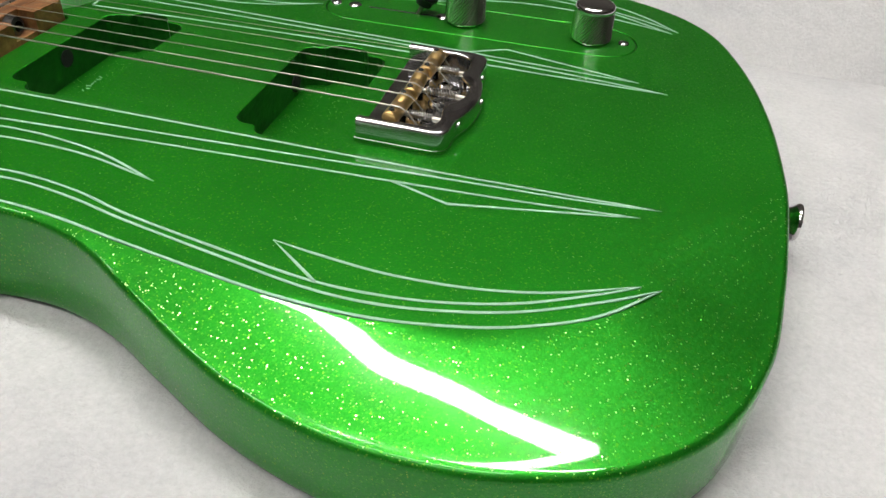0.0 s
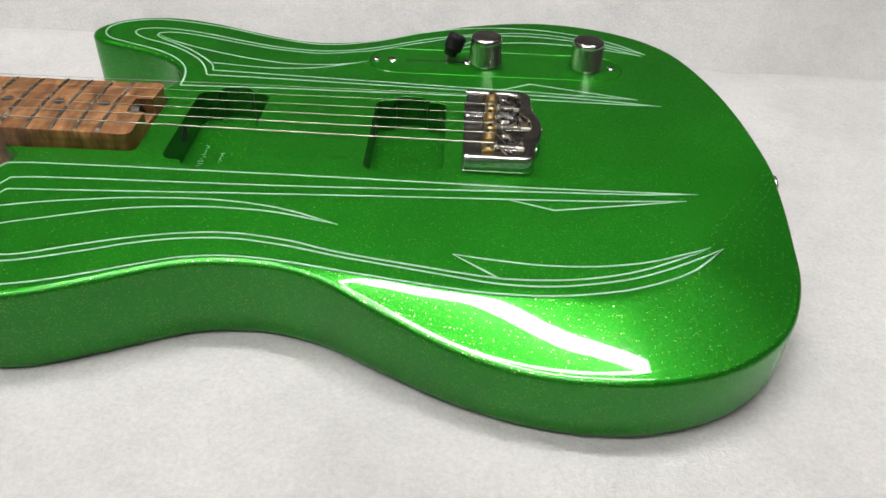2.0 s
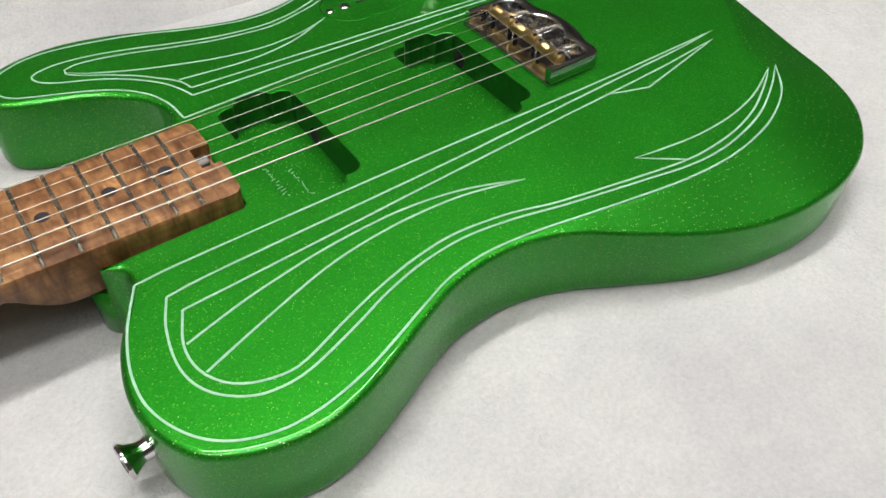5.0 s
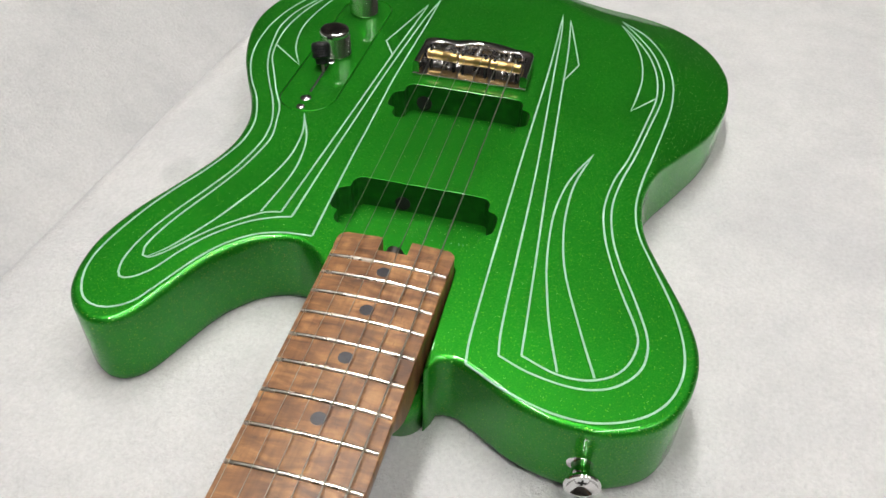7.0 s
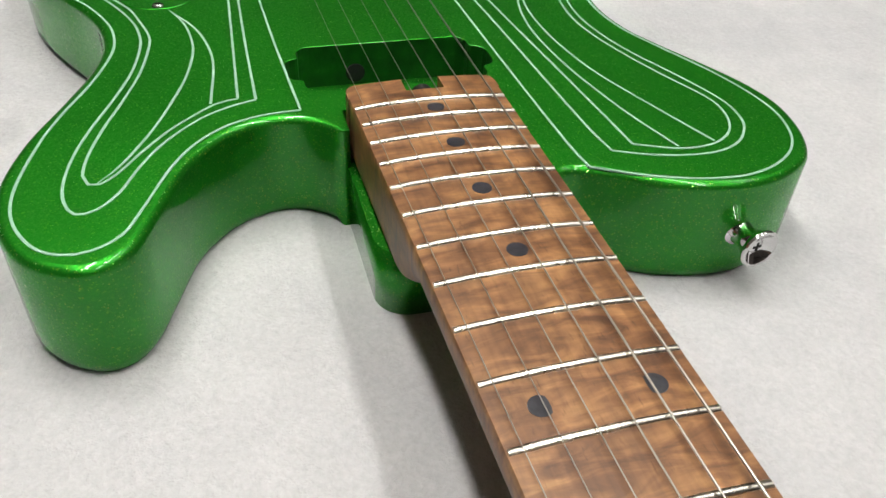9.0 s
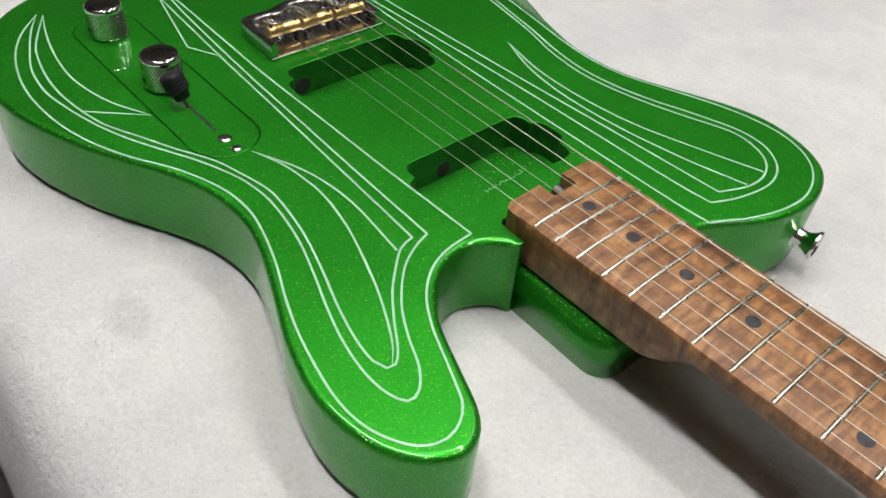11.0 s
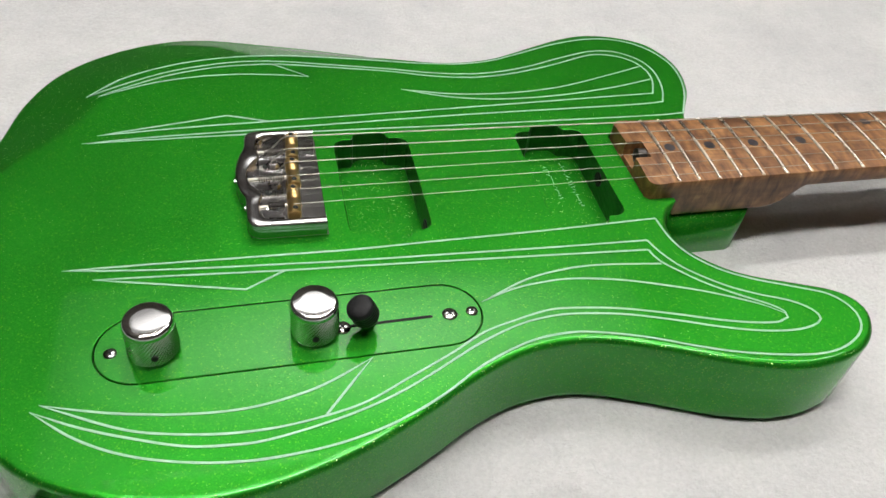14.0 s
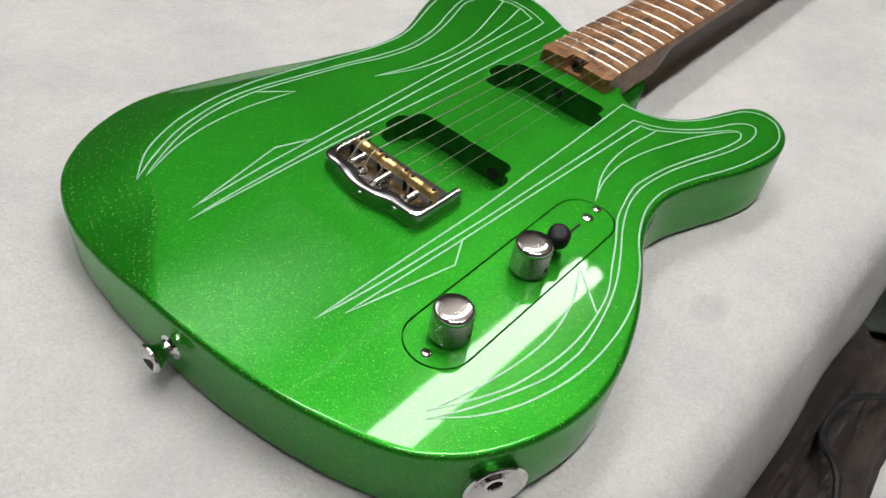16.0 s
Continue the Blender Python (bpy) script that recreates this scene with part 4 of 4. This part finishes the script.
def neck():
    nk = new("neck")
    nk.parent = guitar
    nk["label"] = "roasted flame maple bolt-on neck with dark dots"
    bm = bmesh.new()
    rows = []
    xs = [-0.1845, -0.20, -0.22, -0.24, -0.250, -0.253, -0.256, -0.259, -0.262, -0.265, -0.268, -0.271, -0.275, -0.281, -0.29, -0.30] + [-0.32 - 0.02 * i for i in range(17)] + [-SCALE - 0.004]
    for x in xs:
        hw, ay = half_width(x), axis_y(x)
        c = 1 - smooth01(-0.275, -0.251, x)      # 0 at the heel, 1 along the neck
        zb = (T - 0.0160) * (1 - c) + (BOARD - 0.0190 - 0.0015 * (x + 0.3) * 3) * c
        ring = []
        for k in range(13):
            y = ay - hw + 2 * hw * k / 12
            ring.append((x, y, camber(x, y)))
        zs = camber(x, ay + hw) - 0.0006
        ring = [(x, ay - hw - 0.0004, zs)] + ring + [(x, ay + hw + 0.0004, zs)]
        e = 2.0 / (14.0 * (1 - c) + 2.3 * c)
        side = zs - 0.004
        for k in range(17):
            a = math.pi * k / 16
            ca, sa = math.cos(a), math.sin(a)
            ring.append((x, ay + math.copysign(abs(ca) ** e, ca) * (hw + 0.0004), side - (side - zb) * abs(sa) ** e))
        rows.append([bm.verts.new(p) for p in ring])
    for a, b in zip(rows, rows[1:]):
        loop_face(bm, a, b)
    bm.faces.new(rows[0])
    bm.faces.new(rows[-1][::-1])
    # end of the board: two rounded cheeks with the adjuster notch between
    x0, x1 = -0.1850, NECK_END
    ay, hw = axis_y(x1), half_width(x1)
    for s in (-1, 1):
        o, i = ay + s * (hw + 0.0004), ay + s * 0.0072
        pts = [(x0, i), (x1, i)] + [(x1 - 0.0045 + 0.0045 * math.cos(radians(t)), o - s * 0.0045 + s * 0.0045 * math.sin(radians(t))) for t in range(0, 91, 15)] + [(x0, o)]
        lo = [bm.verts.new((x, y, T - 0.0160)) for x, y in pts]
        hi = [bm.verts.new((x, y, camber(x, y))) for x, y in pts]
        loop_face(bm, lo, hi)
        bm.faces.new(hi)
        bm.faces.new(lo[::-1])
    box(bm, x0, ay - 0.0073, T - 0.0158, x1 - 0.0006, ay + 0.0073, T + 0.0014)
    part("neck_shaft", bm, MAPLE, nk, sharp=35)
    bm = bmesh.new()
    lathe(bm, [(0, -0.0025), (0.0040, -0.0025), (0.0042, 0.0035), (0.0025, 0.0042), (0.0022, 0.0010), (0, 0.0008)], 20, Matrix.Translation((x0 + 0.0018, ay, T + 0.0056)) @ Matrix.Rotation(radians(90), 4, "Y"))
    part("truss_rod_nut", bm, GUNMETAL, nk, "dark steel adjuster in its notch")
    # frets
    for n in range(1, 22):
        x = fret_x(n)
        hw, ay = half_width(x) - 0.0003, axis_y(x)
        bm = bmesh.new()
        rows = []
        for k in range(9):
            y = ay - hw + 2 * hw * k / 8
            z = camber(x, y) - 0.0002
            low = 0.7 if k in (0, 8) else 1.0
            rows.append([bm.verts.new((x + 0.0011 * math.cos(a), y, z + 0.0012 * low * math.sin(a))) for a in [math.pi * q / 8 for q in range(9)]])
        for a, b in zip(rows, rows[1:]):
            for q in range(8):
                bm.faces.new((a[q], a[q + 1], b[q + 1], b[q]))
        bm.faces.new(rows[0][::-1])
        bm.faces.new(rows[-1])
        part("fret", bm, FRETWIRE, nk, sharp=60)
    # dots
    for n, offs in ((3, (0,)), (5, (0,)), (7, (0,)), (9, (0,)), (12, (-0.0142, 0.0142)), (15, (0,)), (17, (0,)), (19, (0,)), (21, (0,))):
        x = (fret_x(n) + fret_x(n - 1)) / 2
        for o in offs:
            bm = bmesh.new()
            y = axis_y(x) + o
            lathe(bm, [(0, -0.001), (0.0031, -0.001), (0.0031, 0.00008), (0, 0.00012)], 24, Matrix.Translation((x, y, camber(x, y))))
            part("fret_dot", bm, INLAY, nk, "dark round position dot")
    bm = bmesh.new()
    box(bm, -SCALE - 0.0035, axis_y(-SCALE) - 0.0213, BOARD - 0.004, -SCALE, axis_y(-SCALE) + 0.0213, BOARD + 0.0016, 0.0006)
    part("nut", bm, BONE, nk, "pale bone nut", smooth=False)
    bm = bmesh.new()
    prism(bm, curve(mm("-651,-22 -670,-30 -700,-36 -760,-38 -815,-36 -832,-26 -828,-10 -812,2 -800,20 -770,24 -720,24 -680,24 -651,20"), 0.006)[::-1], BOARD - 0.019, BOARD - 0.005, 0.001)
    part("headstock", bm, MAPLE, nk, smooth=False)
    return nk


neck()


def strings():
    for j, d in enumerate((0.98, 0.78, 0.60, 0.43, 0.34, 0.28)):
        ys, yn = STR_Y0 + (j - 2.5) * STR_S0, STR_Y1 + (j - 2.5) * STR_S1
        bm = bmesh.new()
        r = d / 2600
        pts = [(0.0175, ys, T + 0.0015), (0.0135, ys, T + 0.0058), (SADDLE_X + 0.0036, ys, SADDLE_Z - 0.0009), (SADDLE_X + 0.0012, ys, SADDLE_Z + r), (SADDLE_X, ys, SADDLE_Z + r)]
        for k in range(1, 21):
            u = k / 20
            pts.append((-SCALE * u, ys + (yn - ys) * u, SADDLE_Z + r + (BOARD + 0.0014 - SADDLE_Z) * u))
        pts += [(-SCALE - 0.004, yn, BOARD + 0.0012), (-0.675, yn, BOARD - 0.0046)]
        tube(bm, pts, max(r, 0.00015), 8)
        part("string", bm, STEEL, guitar, "taut metal string")


strings()


# ---------------------------------------------------------------- buttons and jack
def strap_button(x, y, direction):
    b = new("strap_button")
    b.parent = guitar
    b.matrix_basis = Matrix.Translation((x, y, 0.0225)) @ Matrix.Rotation(direction, 4, "Z") @ Matrix.Rotation(radians(90), 4, "Y")
    b["label"] = "polished nickel strap button"
    bm = bmesh.new()
    lathe(bm, [(0, -0.002), (0.0074, -0.002), (0.0077, 0.0004), (0.0075, 0.0013), (0.0064, 0.0019), (0.0047, 0.0026), (0.0042, 0.0048), (0.0046, 0.0070), (0.0060, 0.0096), (0.0074, 0.0112), (0.0077, 0.0121), (0.0074, 0.0129), (0.0064, 0.0130), (0.0040, 0.0104), (0, 0.0096)], 36)
    part("button", bm, CHROME, b)
    bm = bmesh.new()
    lathe(bm, [(0, 0.009), (0.0032, 0.009), (0.0031, 0.0103), (0.0018, 0.0110), (0, 0.0111)], 20)
    sc = part("screw", bm, CHROME, b)
    bm = bmesh.new()
    for q, (u, v) in enumerate(((0.0018, 0.0004), (0.0004, 0.0018))):
        box(bm, -u, -v, 0.0100, u, v, 0.01122 + q * 0.00003)
    part("cross_slot", bm, DARK, sc, smooth=False)


strap_button(0.1515, 0.004, 0.0)
strap_button(-0.2495, -0.100, math.pi + 0.12)


def jack_cup(x, y, direction):
    b = new("jack_cup")
    b.parent = guitar
    b.matrix_basis = Matrix.Translation((x, y, 0.0232)) @ Matrix.Rotation(direction, 4, "Z") @ Matrix.Rotation(radians(90), 4, "Y")
    b["label"] = "round chrome output jack cup in the side"
    bm = bmesh.new()
    lathe(bm, [(0, -0.006), (0.0138, -0.006), (0.0146, 0.0026), (0.0147, 0.0036), (0.0141, 0.0042), (0.0130, 0.0040), (0.0095, 0.0027), (0.0062, 0.0018), (0.0046, 0.0015), (0, 0.0015)], 48)
    part("cup", bm, CHROME, b, "dished chrome cup")
    bm = bmesh.new()
    lathe(bm, [(0.0034, 0.0012), (0.0052, 0.0012), (0.0052, 0.0026), (0.0047, 0.0030), (0.0036, 0.0030), (0.0034, 0.0026), (0.0034, 0.0012)], 32)
    part("ferrule", bm, CHROME, b)
    bm = bmesh.new()
    lathe(bm, [(0, 0.0012), (0.0036, 0.0012), (0.0036, 0.0020), (0, 0.0021)], 20)
    part("socket", bm, DARK, b, "dark plug hole")


jack_cup(0.0985, 0.1545, radians(59))


# ---------------------------------------------------------------- marks in the pockets
def pocket_marks():
    # handwriting that cannot be read: plain bars
    rnd = random.Random(5)
    for line, y0, n in ((-0.1500, -0.026, 17), (-0.1400, -0.024, 13)):
        for k in range(n):
            bm = bmesh.new()
            a, w = radians(rnd.choice((8, 20, 84, -25)) + rnd.uniform(-14, 14)), rnd.uniform(0.0010, 0.0030)
            cx, cy = line + rnd.uniform(-0.0008, 0.0008), y0 + 0.0023 * k
            c, q = math.cos(a), math.sin(a)
            pts = [(cx + c * u * w / 2 - q * v * 0.00015, cy + q * u * w / 2 + c * v * 0.00015) for u, v in ((-1, -1), (1, -1), (1, 1), (-1, 1))]
            prism(bm, pts, T - 0.0192, T - 0.0188 + 0.00001 * k)
            part("marker_bar", bm, CHALK, body, "pale handwritten mark reduced to bars", smooth=False)
    for side, x, y, z, r in ((-1, -0.1202, 0.0145, 0.0135, 0.0042), (1, -0.1598, 0.003, 0.0075, 0.0040), (-1, -0.0188, 0.0300, 0.0130, 0.0050), (1, -0.0584, 0.0265, 0.0125, 0.0044)):
        bm = bmesh.new()
        lathe(bm, [(0, -0.001), (r, -0.001), (r, 0.0003), (0, 0.0004)], 20, Matrix.Translation((x, y, T - z)) @ Matrix.Rotation(radians(90 * side), 4, "Y"))
        part("wire_hole", bm, DARK, body, "dark drilled wire hole")


pocket_marks()


# ---------------------------------------------------------------- dark clutter on the bench
def heap(name, cx, cy, rx, ry, h, material, label, category, seed):
    bm = bmesh.new()
    n = 36
    rows = []
    for j in range(n + 1):
        row = []
        for i in range(n + 1):
            u, v = 2 * i / n - 1, 2 * j / n - 1
            d = max(abs(u), abs(v)) * 0.6 + math.hypot(u, v) * 0.4
            wob = 1 + 0.12 * noise.noise(Vector((u * 2, v * 2, seed)))
            p = Vector((u * 3.0, v * 3.0, seed))
            fold = 0.5 + 0.5 * noise.noise(p) + 0.35 * abs(noise.noise(p * 2.3)) + 0.12 * noise.noise(p * 5)
            z = LOW + 0.006 + max(0.0, h * fold * (1 - smooth01(0.55, 1.05, d)))
            row.append(bm.verts.new((cx + u * rx * wob, cy + v * ry * wob, z)))
        rows.append(row)
    for a, b in zip(rows, rows[1:]):
        for i in range(n):
            bm.faces.new((a[i], a[i + 1], b[i + 1], b[i]))
    ob = part(name, bm, material, None)
    so = ob.modifiers.new("thick", "SOLIDIFY")
    so.thickness, so.offset = 0.003, 1
    return tagged(ob, label, category)


heap("garment", -0.150, 0.272, 0.150, 0.034, 0.030, CLOTH_BROWN, "crumpled dark brown cloth heap on the shelf", "clothing", 2.0)
heap("jacket", -0.390, 0.274, 0.080, 0.034, 0.030, CLOTH_GREEN, "folded dark green jacket on the shelf", "clothing", 9.0)
heap("rag", 0.075, 0.272, 0.070, 0.034, 0.022, CLOTH_GREEN, "small dark rag on the shelf beside the brown cloth", "cloth", 5.0)
bm = bmesh.new()
tube(bm, [(-0.27 + 0.010 * k, 0.272 + 0.014 * math.sin(k * 0.42), LOW + 0.040 + 0.006 * math.sin(k * 0.9)) for k in range(20)], 0.0025, 8)
tagged(part("cable", bm, BLACK, None), "thin black cable lying over dark cloth", "cable")


# ---------------------------------------------------------------- lint on the cloth
def lint(x, y, length, turn):
    """A curled dark thread end lying on the pile."""
    z = cloth_z(x, y) + 0.0009
    c, q = math.cos(turn), math.sin(turn)
    pts = []
    for k in range(7):
        u, v = (k / 6 - 0.5) * length, 0.22 * length * math.sin(k * 0.9 + turn)
        pts.append((x + c * u - q * v, y + q * u + c * v, z + 0.0004 * math.sin(k)))
    bm = bmesh.new()
    tube(bm, pts, 0.00022, 6)
    tagged(part("lint", bm, CLOTH_BROWN, None), "tiny dark thread of lint on white fleece", "lint", "lint on the cloth")


for lx, ly, ll, lt in ((-0.144, -0.173, 0.0026, 0.4), (-0.165, -0.171, 0.0022, 2.0), (0.049, -0.210, 0.0028, 1.1), (-0.280, -0.091, 0.0020, 0.2), (-0.037, 0.165, 0.0030, 2.6),
                       (0.027, -0.183, 0.0024, 1.7), (0.020, -0.205, 0.0034, 1.4), (-0.310, -0.054, 0.0026, 0.9), (-0.035, -0.205, 0.0026, 2.2)):
    lint(lx, ly, ll, lt)
